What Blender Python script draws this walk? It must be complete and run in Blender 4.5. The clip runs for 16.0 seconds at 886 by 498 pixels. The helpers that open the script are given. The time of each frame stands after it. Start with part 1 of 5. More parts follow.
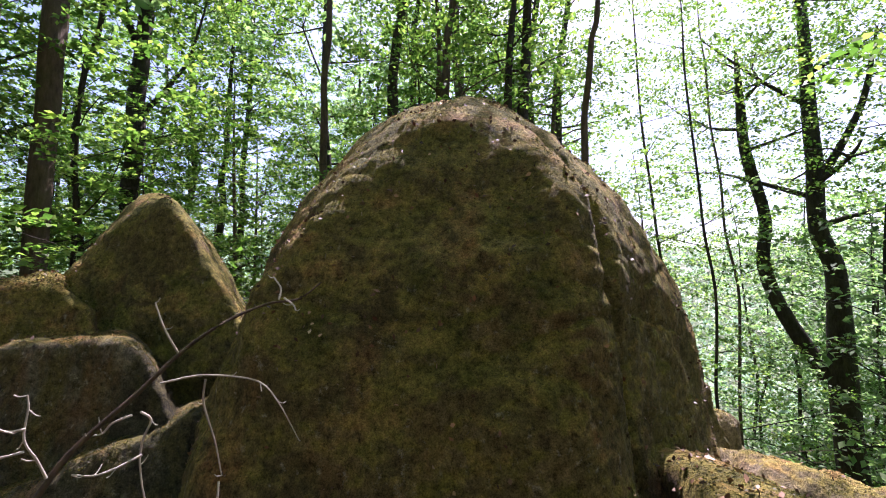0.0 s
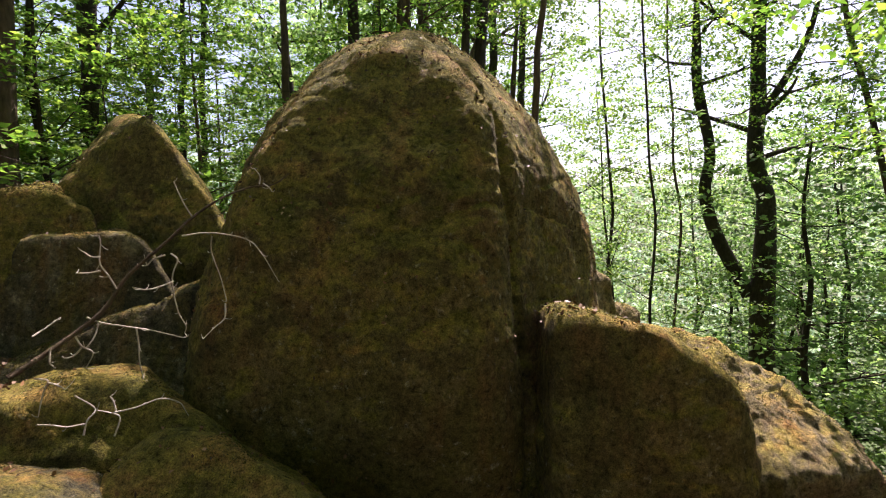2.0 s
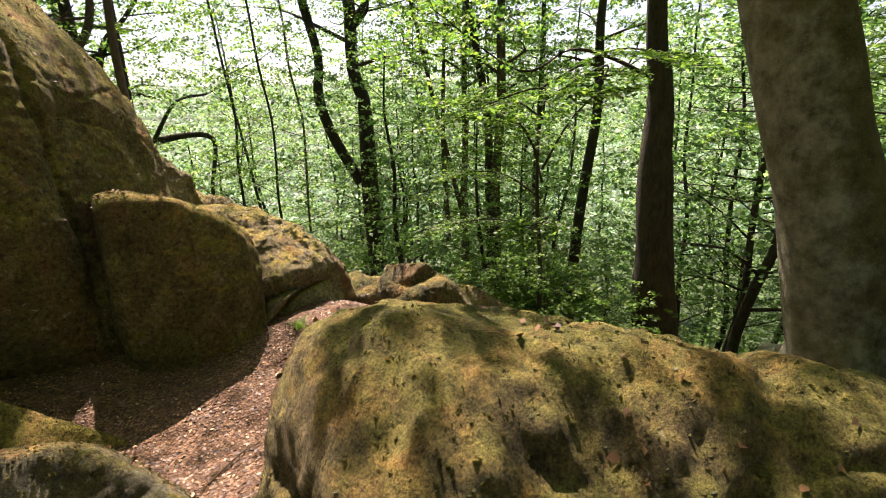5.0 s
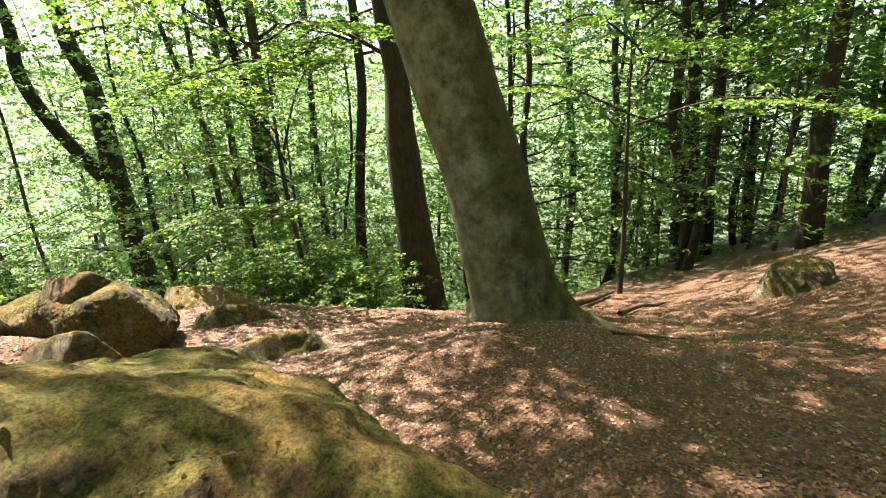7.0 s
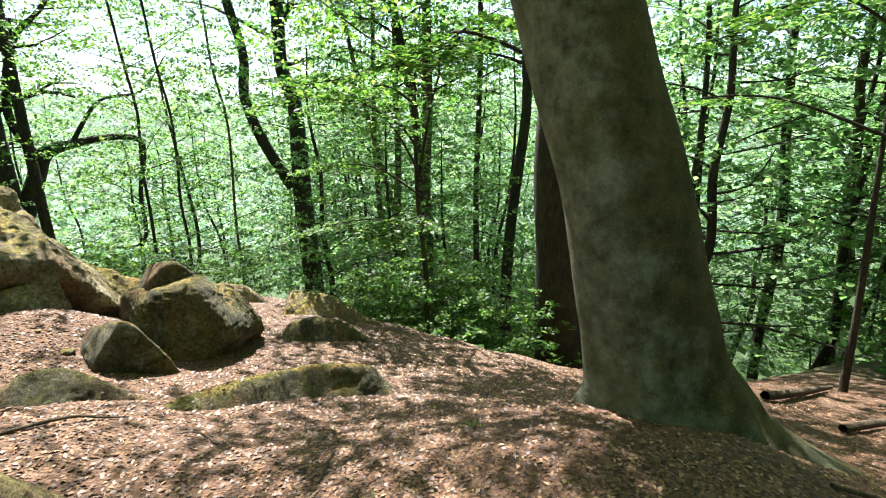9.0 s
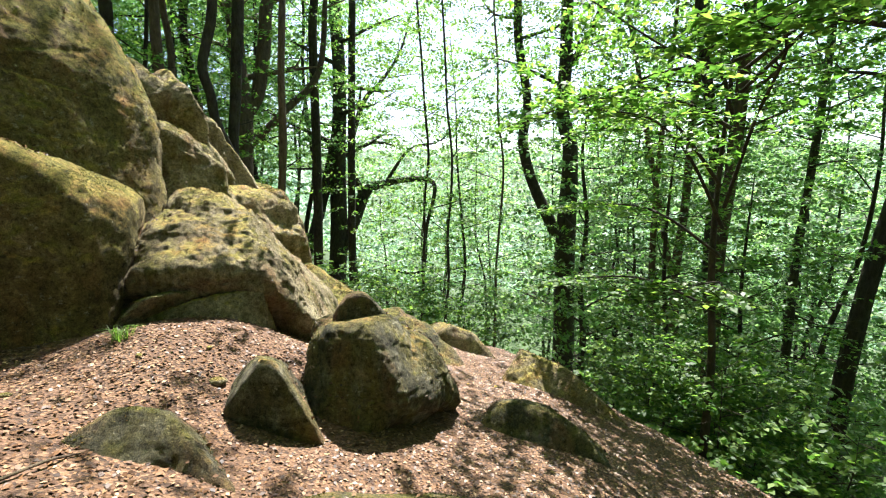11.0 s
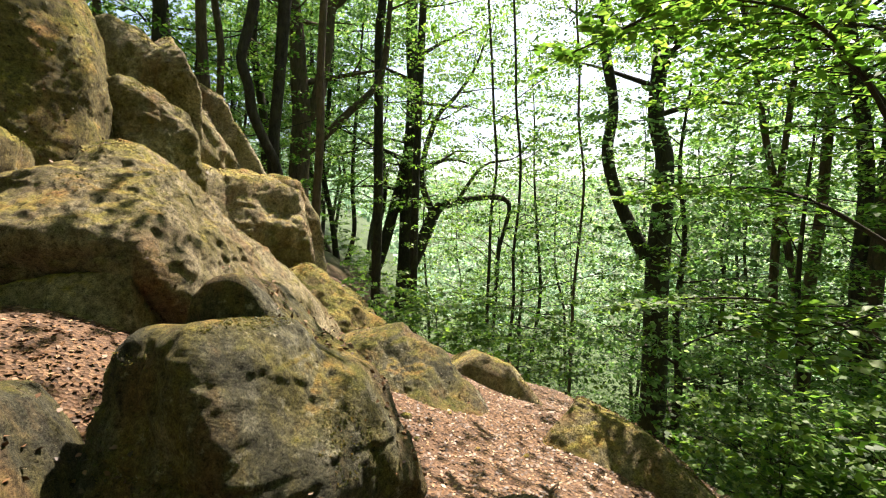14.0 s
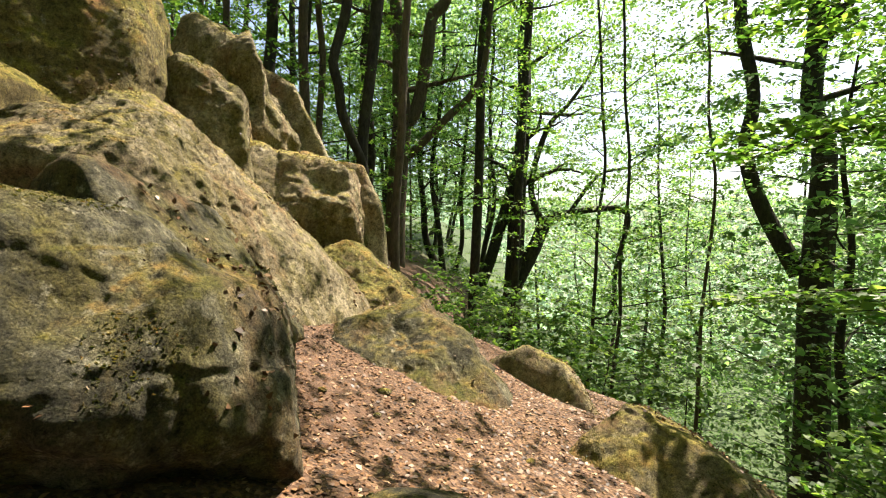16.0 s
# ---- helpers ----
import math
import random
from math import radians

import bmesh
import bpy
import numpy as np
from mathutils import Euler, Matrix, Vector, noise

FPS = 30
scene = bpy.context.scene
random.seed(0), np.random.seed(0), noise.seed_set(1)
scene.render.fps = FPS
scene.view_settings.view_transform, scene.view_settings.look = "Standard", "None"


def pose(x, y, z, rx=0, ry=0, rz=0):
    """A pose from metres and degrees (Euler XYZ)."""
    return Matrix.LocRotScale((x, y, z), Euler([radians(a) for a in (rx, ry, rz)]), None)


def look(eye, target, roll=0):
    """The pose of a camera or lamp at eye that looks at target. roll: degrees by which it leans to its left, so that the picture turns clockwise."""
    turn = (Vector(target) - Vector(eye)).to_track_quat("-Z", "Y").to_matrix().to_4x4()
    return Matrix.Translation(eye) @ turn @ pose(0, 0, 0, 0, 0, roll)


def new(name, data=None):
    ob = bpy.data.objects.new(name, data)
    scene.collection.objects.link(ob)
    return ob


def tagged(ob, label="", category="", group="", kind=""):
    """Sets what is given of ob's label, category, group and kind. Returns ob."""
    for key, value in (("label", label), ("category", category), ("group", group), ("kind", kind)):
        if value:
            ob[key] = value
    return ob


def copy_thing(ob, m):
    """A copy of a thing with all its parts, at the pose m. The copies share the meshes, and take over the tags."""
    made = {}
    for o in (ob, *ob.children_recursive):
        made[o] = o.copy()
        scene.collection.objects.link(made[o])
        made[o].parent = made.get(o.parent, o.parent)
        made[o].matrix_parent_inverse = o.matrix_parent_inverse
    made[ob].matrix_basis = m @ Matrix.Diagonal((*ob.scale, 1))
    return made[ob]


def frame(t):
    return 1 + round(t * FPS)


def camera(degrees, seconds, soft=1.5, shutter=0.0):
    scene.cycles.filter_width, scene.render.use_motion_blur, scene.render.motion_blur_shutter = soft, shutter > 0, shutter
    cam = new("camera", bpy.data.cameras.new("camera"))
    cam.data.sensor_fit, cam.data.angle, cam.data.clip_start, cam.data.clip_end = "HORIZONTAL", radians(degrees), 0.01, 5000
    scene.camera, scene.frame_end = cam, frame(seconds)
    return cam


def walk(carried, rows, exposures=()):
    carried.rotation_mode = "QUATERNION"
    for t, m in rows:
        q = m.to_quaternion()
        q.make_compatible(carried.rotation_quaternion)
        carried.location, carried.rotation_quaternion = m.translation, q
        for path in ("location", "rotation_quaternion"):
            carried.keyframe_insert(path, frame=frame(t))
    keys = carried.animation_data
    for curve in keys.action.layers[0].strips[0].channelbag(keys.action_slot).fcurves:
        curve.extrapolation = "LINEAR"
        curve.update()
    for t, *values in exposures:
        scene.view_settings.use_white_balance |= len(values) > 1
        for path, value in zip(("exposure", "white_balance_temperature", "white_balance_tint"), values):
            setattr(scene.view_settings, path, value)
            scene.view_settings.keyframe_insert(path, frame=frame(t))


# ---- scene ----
cam = camera(87.9, 16.0, soft=1.1)
PATH = [
    (0, (0.14, -0.088, 2.364), (0.059, 1.902, 2.541), -0.3),
    (0.5, (0.189, -0.244, 2.227), (0.117, 1.751, 2.345), -0.0),
    (1, (0.27, -0.413, 2.168), (0.205, 1.585, 2.203), -0.5),
    (1.5, (0.313, -0.599, 2.127), (0.294, 1.4, 2.111), -0.3),
    (2, (0.387, -0.922, 2.085), (0.434, 1.075, 1.981), -0.4),
    (2.5, (0.476, -1.206, 2.056), (0.557, 0.782, 1.852), -0.6),
    (3, (0.55, -1.518, 2.015), (0.74, 0.456, 1.749), -0.8),
    (3.5, (0.573, -1.793, 2.053), (0.966, 0.145, 1.75), -1.1),
    (4, (0.572, -2.126, 2.118), (1.207, -0.262, 1.769), -1.5),
    (4.5, (0.667, -2.625, 2.088), (1.607, -0.914, 1.656), -2.0),
    (5, (0.779, -3.06, 2.077), (2.051, -1.615, 1.534), -2.1),
    (5.2, (0.864, -3.211, 2.048), (2.25, -1.887, 1.478), -2.3),
    (7.3, (2.135, -4.118, 1.884), (3.84, -3.298, 1.237), -2.8),
    (7.5, (2.3, -4.169, 1.856), (3.992, -3.316, 1.216), -2.8),
    (8, (2.589, -4.224, 1.808), (4.231, -3.264, 1.188), -2.4),
    (8.5, (2.929, -4.173, 1.574), (4.455, -3.015, 1.0), -1.9),
    (9, (3.324, -3.847, 1.481), (4.654, -2.436, 0.991), -1.5),
    (9.5, (3.683, -3.553, 1.418), (4.776, -1.93, 1.004), -1.0),
    (10, (3.956, -3.17, 1.307), (4.776, -1.378, 0.965), -0.5),
    (10.2, (4.065, -3.017, 1.271), (4.77, -1.173, 0.951), -0.3),
    (12.3, (4.717, -1.301, 0.861), (4.849, 0.685, 0.662), 1.5),
    (12.5, (4.751, -1.177, 0.828), (4.858, 0.812, 0.648), 1.5),
    (13, (4.943, -0.945, 0.746), (5.002, 1.047, 0.583), 1.5),
    (13.5, (5.189, -0.787, 0.649), (5.238, 1.206, 0.48), 1.4),
    (14, (5.388, -0.577, 0.529), (5.397, 1.417, 0.386), 1.5),
    (14.5, (5.603, -0.383, 0.379), (5.508, 1.612, 0.258), 1.6),
    (15, (5.884, -0.123, 0.213), (5.653, 1.86, 0.094), 1.7),
    (15.5, (6.101, 0.099, 0.107), (5.706, 2.055, -0.023), 1.9),
    (16, (6.257, 0.181, -0.014), (5.736, 2.111, -0.078), 2.0),
]
EXPOSURE = 1.95
walk(cam, [(t, look(e, a, r)) for t, e, a, r in PATH],
     [(t, EXPOSURE + s, k, g) for t, s, k, g in (
         (0, 0.0, 5800, 42), (0.5, -0.15, 5900, 40), (0.9, -0.6, 6200, 34), (1.5, -0.35, 6500, 31), (2.9, -0.05, 7000, 31), (3.4, 0.5, 5700, 34),
         (4.4, 0.3, 5900, 28), (4.8, -0.2, 6950, 27), (5.2, -0.2, 6900, 26), (7.3, 0.6, 6700, 19), (8.4, 0.3, 6100, 13), (9.0, 0.22, 5800, 10), (10.2, 0.2, 5800, 8),
         (12.3, 0.0, 6500, 13), (14.5, -0.18, 6900, 12), (16.0, -0.15, 7000, 11))])

# ---- world, sun, exposure ----
SUN_AZ, SUN_EL = 23.0, 58.0          # degrees east of +y, degrees above the horizon
world = bpy.data.worlds.new("world")
scene.world = world
world.use_nodes = True
wn = world.node_tree
sky = wn.nodes.new("ShaderNodeTexSky")
sky.sky_type, sky.sun_disc = "NISHITA", False
sky.sun_elevation, sky.sun_rotation = radians(SUN_EL), radians(SUN_AZ)
sky.air_density, sky.dust_density = 1.0, 2.5
wn.nodes["Background"].inputs["Strength"].default_value = 0.078
wn.links.new(sky.outputs["Color"], wn.nodes["Background"].inputs["Color"])
sun_data = bpy.data.lights.new("sun", "SUN")
sun_data.energy, sun_data.angle, sun_data.color = 5.0, radians(0.53), (1.0, 0.93, 0.82)
sun = new("sun", sun_data)
_a, _e = radians(SUN_AZ), radians(SUN_EL)
sun.matrix_world = look((math.sin(_a) * math.cos(_e) * 60, math.cos(_a) * math.cos(_e) * 60, math.sin(_e) * 60), (0, 0, 0))


# ---- materials ----
def material(name):
    m = bpy.data.materials.new(name)
    m.use_nodes = True
    nt = m.node_tree
    return m, nt, nt.nodes["Principled BSDF"]


def add(nt, kind, **values):
    n = nt.nodes.new(kind)
    for key, v in values.items():
        if key in n.inputs:
            n.inputs[key].default_value = v
    return n


def noise_tex(nt, coord, scale, detail=5.0, rough=0.6):
    n = add(nt, "ShaderNodeTexNoise", Scale=scale, Detail=detail, Roughness=rough)
    nt.links.new(coord, n.inputs["Vector"])
    return n.outputs["Fac"]


def ramp(nt, fac, stops):
    n = nt.nodes.new("ShaderNodeValToRGB")
    el = n.color_ramp.elements
    el[0].position, el[0].color = stops[0][0], (*stops[0][1], 1)
    el[1].position, el[1].color = stops[-1][0], (*stops[-1][1], 1)
    for p, c in stops[1:-1]:
        e = el.new(p)
        e.color = (*c, 1)
    nt.links.new(fac, n.inputs["Fac"])
    return n.outputs["Color"]


def math_node(nt, op, a, b=None, clamp=False):
    n = nt.nodes.new("ShaderNodeMath")
    n.operation, n.use_clamp = op, clamp
    for i, v in enumerate((a, b)):
        if v is None:
            continue
        if isinstance(v, (int, float)):
            n.inputs[i].default_value = v
        else:
            nt.links.new(v, n.inputs[i])
    return n.outputs[0]


def mix(nt, fac, a, b):
    n = nt.nodes.new("ShaderNodeMixRGB")
    for s, v in (("Fac", fac), ("Color1", a), ("Color2", b)):
        if isinstance(v, tuple):
            n.inputs[s].default_value = (*v, 1)
        elif isinstance(v, (int, float)):
            n.inputs[s].default_value = v
        else:
            nt.links.new(v, n.inputs[s])
    return n.outputs["Color"]


def bump(nt, bsdf, height, strength, dist):
    b = add(nt, "ShaderNodeBump", Strength=strength, Distance=dist)
    nt.links.new(height, b.inputs["Height"])
    nt.links.new(b.outputs["Normal"], bsdf.inputs["Normal"])


def rock_material(name, base_dark, base_mid, base_light, moss_amount, moss_a, moss_b):
    m, nt, bsdf = material(name)
    geo = nt.nodes.new("ShaderNodeNewGeometry")
    pos = geo.outputs["Position"]
    big = noise_tex(nt, pos, 1.1, 5.0)
    mid = noise_tex(nt, pos, 4.5, 12.0, 0.74)
    fine = noise_tex(nt, pos, 24.0, 10.0, 0.78)
    grain = noise_tex(nt, pos, 130.0, 6.0, 0.7)
    half = math_node(nt, "ADD", math_node(nt, "MULTIPLY", big, 0.4), math_node(nt, "MULTIPLY", mid, 0.6))
    col = ramp(nt, half, [(0.36, base_dark), (0.5, base_mid), (0.62, base_light)])
    # algae film and rusty stains, in soft vertical patches
    stretch = nt.nodes.new("ShaderNodeMapping")
    stretch.inputs["Scale"].default_value = (2.2, 2.2, 0.6)
    nt.links.new(pos, stretch.inputs["Vector"])
    streak = noise_tex(nt, stretch.outputs["Vector"], 1.6, 9.0, 0.68)
    col = mix(nt, math_node(nt, "MULTIPLY", math_node(nt, "SUBTRACT", streak, 0.45, True), 6.0, True), col, (0.15, 0.13, 0.05))
    rust = noise_tex(nt, stretch.outputs["Vector"], 0.9, 6.0, 0.65)
    col = mix(nt, math_node(nt, "MULTIPLY", math_node(nt, "SUBTRACT", rust, 0.52, True), 5.0, True), col, (0.23, 0.13, 0.062))
    # black crust and pale lichen rosettes of uneven size
    crust = noise_tex(nt, pos, 7.0, 9.0, 0.7)
    col = mix(nt, math_node(nt, "MULTIPLY", math_node(nt, "SUBTRACT", crust, 0.60, True), 6.0, True), col, (0.06, 0.053, 0.036))
    lich = noise_tex(nt, pos, 15.0, 9.0, 0.72)
    col = mix(nt, math_node(nt, "MULTIPLY", math_node(nt, "SUBTRACT", math_node(nt, "ADD", lich, math_node(nt, "MULTIPLY", big, 0.3)), 0.74, True), 9.0, True), col, (0.40, 0.37, 0.28))
    # moss and old needles where the rock faces up
    sep = nt.nodes.new("ShaderNodeSeparateXYZ")
    nt.links.new(geo.outputs["Normal"], sep.inputs[0])
    up = math_node(nt, "MULTIPLY", math_node(nt, "SUBTRACT", sep.outputs["Z"], 0.12), 0.9)
    edge = math_node(nt, "ADD", up, math_node(nt, "ADD", math_node(nt, "MULTIPLY", mid, 1.5), math_node(nt, "MULTIPLY", big, 0.7)))
    moss = math_node(nt, "MULTIPLY", math_node(nt, "SUBTRACT", edge, 2.05 - moss_amount), 4.0, True)
    patch = noise_tex(nt, pos, 2.7, 8.0, 0.7)
    moss_col = ramp(nt, patch, [(0.36, moss_a), (0.5, moss_b), (0.6, (0.30, 0.20, 0.065)), (0.7, (0.25, 0.12, 0.05))])
    col = mix(nt, moss, col, moss_col)
    pits = ramp(nt, fine, [(0.36, (0.16, 0.15, 0.13)), (0.46, (0.75, 0.75, 0.75)), (0.54, (1.1, 1.08, 1.02)), (0.66, (1.75, 1.65, 1.45))])
    sand = ramp(nt, grain, [(0.36, (0.45, 0.44, 0.42)), (0.5, (1.0, 1.0, 1.0)), (0.64, (1.5, 1.45, 1.35))])
    for tone in (pits, sand):
        mul = nt.nodes.new("ShaderNodeMixRGB")
        mul.blend_type = "MULTIPLY"
        mul.inputs["Fac"].default_value = 0.9
        nt.links.new(col, mul.inputs["Color1"])
        nt.links.new(tone, mul.inputs["Color2"])
        col = mul.outputs["Color"]
    nt.links.new(col, bsdf.inputs["Base Color"])
    bsdf.inputs["Roughness"].default_value = 0.95
    bsdf.inputs["Specular IOR Level"].default_value = 0.2
    h = math_node(nt, "ADD", math_node(nt, "MULTIPLY", mid, 0.7), math_node(nt, "ADD", math_node(nt, "MULTIPLY", fine, 0.55), math_node(nt, "MULTIPLY", grain, 0.12)))
    bump(nt, bsdf, h, 1.0, 0.10)
    return m


ROCK = rock_material("sandstone", (0.07, 0.055, 0.025), (0.155, 0.125, 0.056), (0.29, 0.235, 0.12), 0.92, (0.085, 0.09, 0.02), (0.24, 0.205, 0.05))
ROCK_MOSSY = rock_material("mossy_sandstone", (0.085, 0.066, 0.032), (0.18, 0.143, 0.07), (0.32, 0.265, 0.15), 0.60, (0.10, 0.105, 0.025), (0.225, 0.20, 0.06))
# pale stone, lightened further: sunlight on the lit rocks is partly in the colour
ROCK_PALE_LIT = rock_material("pale_lit_sandstone", (0.14, 0.11, 0.068), (0.28, 0.235, 0.155), (0.52, 0.45, 0.32), 0.46, (0.12, 0.12, 0.028), (0.31, 0.26, 0.075))
# grey lichened stone, darkened further: some of the rocks' shade is in the colour
ROCK_DARK_SHADED = rock_material("lichened_shaded_sandstone", (0.035, 0.033, 0.023), (0.095, 0.089, 0.06), (0.29, 0.27, 0.205), 0.38, (0.055, 0.062, 0.016), (0.15, 0.135, 0.035))


def soil_material():
    m, nt, bsdf = material("forest_floor")
    pos = nt.nodes.new("ShaderNodeNewGeometry").outputs["Position"]
    big = noise_tex(nt, pos, 0.7, 4.0)
    mid = noise_tex(nt, pos, 9.0, 6.0, 0.7)
    vor = add(nt, "ShaderNodeTexVoronoi", Scale=58.0, Randomness=1.0)
    nt.links.new(pos, vor.inputs["Vector"])
    sepc = nt.nodes.new("ShaderNodeSeparateColor")
    nt.links.new(vor.outputs["Color"], sepc.inputs[0])
    leaf = ramp(nt, sepc.outputs[0], [(0.0, (0.022, 0.012, 0.007)), (0.35, (0.075, 0.038, 0.019)), (0.7, (0.14, 0.073, 0.036)), (1.0, (0.25, 0.145, 0.08))])
    earth = ramp(nt, mid, [(0.36, (0.03, 0.016, 0.009)), (0.64, (0.14, 0.072, 0.04))])
    col = mix(nt, math_node(nt, "MULTIPLY", math_node(nt, "SUBTRACT", big, 0.4), 3.0, True), leaf, earth)
    # herbs and moss take over beyond the trodden shelf
    dist = nt.nodes.new("ShaderNodeVectorMath")
    dist.operation = "LENGTH"
    nt.links.new(pos, dist.inputs[0])
    herb = math_node(nt, "MULTIPLY", math_node(nt, "SUBTRACT", math_node(nt, "ADD", dist.outputs["Value"], math_node(nt, "MULTIPLY", big, 8.0)), 20.0), 0.07, True)
    col = mix(nt, herb, col, ramp(nt, mid, [(0.3, (0.025, 0.045, 0.015)), (0.7, (0.075, 0.115, 0.035))]))
    nt.links.new(col, bsdf.inputs["Base Color"])
    bsdf.inputs["Roughness"].default_value = 0.95
    bump(nt, bsdf, math_node(nt, "ADD", vor.outputs["Distance"], mid), 0.7, 0.02)
    return m


def leaf_material(name, stops, glow):
    m, nt, bsdf = material(name)
    geo = nt.nodes.new("ShaderNodeNewGeometry")
    col = ramp(nt, geo.outputs["Random Per Island"], stops)
    nt.links.new(col, bsdf.inputs["Base Color"])
    bsdf.inputs["Roughness"].default_value = 0.5
    bsdf.inputs["Specular IOR Level"].default_value = 0.3
    if glow:
        tr = nt.nodes.new("ShaderNodeBsdfTranslucent")
        bright = add(nt, "ShaderNodeHueSaturation", Saturation=1.1, Value=glow)
        nt.links.new(col, bright.inputs["Color"])
        nt.links.new(bright.outputs["Color"], tr.inputs["Color"])
        ms = add(nt, "ShaderNodeMixShader", Fac=0.5)
        nt.links.new(bsdf.outputs[0], ms.inputs[1])
        nt.links.new(tr.outputs[0], ms.inputs[2])
        nt.links.new(ms.outputs[0], nt.nodes["Material Output"].inputs["Surface"])
    return m


def bark_material(name, dark, light, moss, smooth=False):
    m, nt, bsdf = material(name)
    pos = nt.nodes.new("ShaderNodeNewGeometry").outputs["Position"]
    st = nt.nodes.new("ShaderNodeMapping")
    st.inputs["Scale"].default_value = (1, 1, 0.9) if smooth else (1, 1, 0.3)
    nt.links.new(pos, st.inputs["Vector"])
    a = noise_tex(nt, st.outputs["Vector"], 6.0 if smooth else 14.0, 10.0, 0.72)
    b = noise_tex(nt, pos, 2.2, 8.0, 0.68)
    c = noise_tex(nt, pos, 60.0, 5.0, 0.7)
    col = ramp(nt, a, [(0.34, dark), (0.66, light)])
    col = mix(nt, math_node(nt, "MULTIPLY", math_node(nt, "SUBTRACT", b, 0.47, True), 4.0 * moss, True), col, (0.105, 0.10, 0.038))
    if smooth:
        # brown-green moss plus painted shade, side away from the valley; pale lichen spots
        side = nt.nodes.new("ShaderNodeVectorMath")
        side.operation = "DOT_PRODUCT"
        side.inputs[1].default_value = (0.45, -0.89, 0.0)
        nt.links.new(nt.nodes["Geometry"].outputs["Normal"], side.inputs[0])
        mossy_shade = math_node(nt, "ADD", side.outputs["Value"], math_node(nt, "MULTIPLY", math_node(nt, "SUBTRACT", b, 0.5), 2.4))
        col = mix(nt, math_node(nt, "MULTIPLY", math_node(nt, "ADD", mossy_shade, 0.15), 1.6, True), col, ramp(nt, a, [(0.34, (0.035, 0.03, 0.013)), (0.66, (0.12, 0.098, 0.042))]))
        col = mix(nt, math_node(nt, "MULTIPLY", math_node(nt, "SUBTRACT", c, 0.6, True), 8.0, True), col, (0.32, 0.31, 0.24))
    nt.links.new(col, bsdf.inputs["Base Color"])
    bsdf.inputs["Roughness"].default_value = 0.9
    bsdf.inputs["Specular IOR Level"].default_value = 0.2
    bump(nt, bsdf, math_node(nt, "ADD", a, math_node(nt, "MULTIPLY", c, 0.3)), 0.8, 0.025 if smooth else 0.045)
    return m


SOIL = soil_material()
LEAF = leaf_material("beech_leaf", [(0.0, (0.03, 0.072, 0.014)), (0.5, (0.07, 0.138, 0.026)), (1.0, (0.16, 0.235, 0.05))], 2.5)
LEAF_FAR = leaf_material("far_leaf", [(0.0, (0.035, 0.075, 0.02)), (0.5, (0.085, 0.15, 0.05)), (1.0, (0.17, 0.25, 0.09))], 3.0)
# paler and bluer: the valley's haze is mixed into this leaf colour
LEAF_VALLEY_HAZE = leaf_material("hazy_valley_leaf", [(0.0, (0.08, 0.13, 0.08)), (0.5, (0.12, 0.18, 0.115)), (1.0, (0.19, 0.26, 0.18))], 3.2)
LITTER = leaf_material("dry_leaf", [(0.0, (0.03, 0.015, 0.008)), (0.4, (0.10, 0.048, 0.022)), (0.85, (0.21, 0.108, 0.05)), (1.0, (0.40, 0.26, 0.15))], 0)
GRASS = leaf_material("green_blade", [(0.0, (0.08, 0.15, 0.03)), (1.0, (0.16, 0.24, 0.05))], 1.8)
BARK = bark_material("dark_bark", (0.018, 0.015, 0.011), (0.06, 0.05, 0.038), 0.4)
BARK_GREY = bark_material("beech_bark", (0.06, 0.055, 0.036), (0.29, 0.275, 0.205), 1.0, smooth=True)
BARK_BROWN = bark_material("brown_bark", (0.05, 0.036, 0.025), (0.14, 0.10, 0.07), 0.4)
TWIG = bark_material("pale_twig", (0.32, 0.28, 0.23), (0.62, 0.57, 0.5), 0.0)


# ---- geometry helpers ----
def mesh_object(name, verts, faces, mat, smooth=True):
    me = bpy.data.meshes.new(name)
    verts, faces = np.asarray(verts, np.float32), np.asarray(faces, np.int32)
    k = faces.shape[1]
    me.vertices.add(len(verts))
    me.vertices.foreach_set("co", verts.ravel())
    me.loops.add(faces.size)
    me.loops.foreach_set("vertex_index", faces.ravel())
    me.polygons.add(len(faces))
    me.polygons.foreach_set("loop_start", np.arange(0, faces.size, k, dtype=np.int32))
    me.polygons.foreach_set("use_smooth", np.full(len(faces), smooth))
    me.update(calc_edges=True)
    me.materials.append(mat)
    return new(name, me)


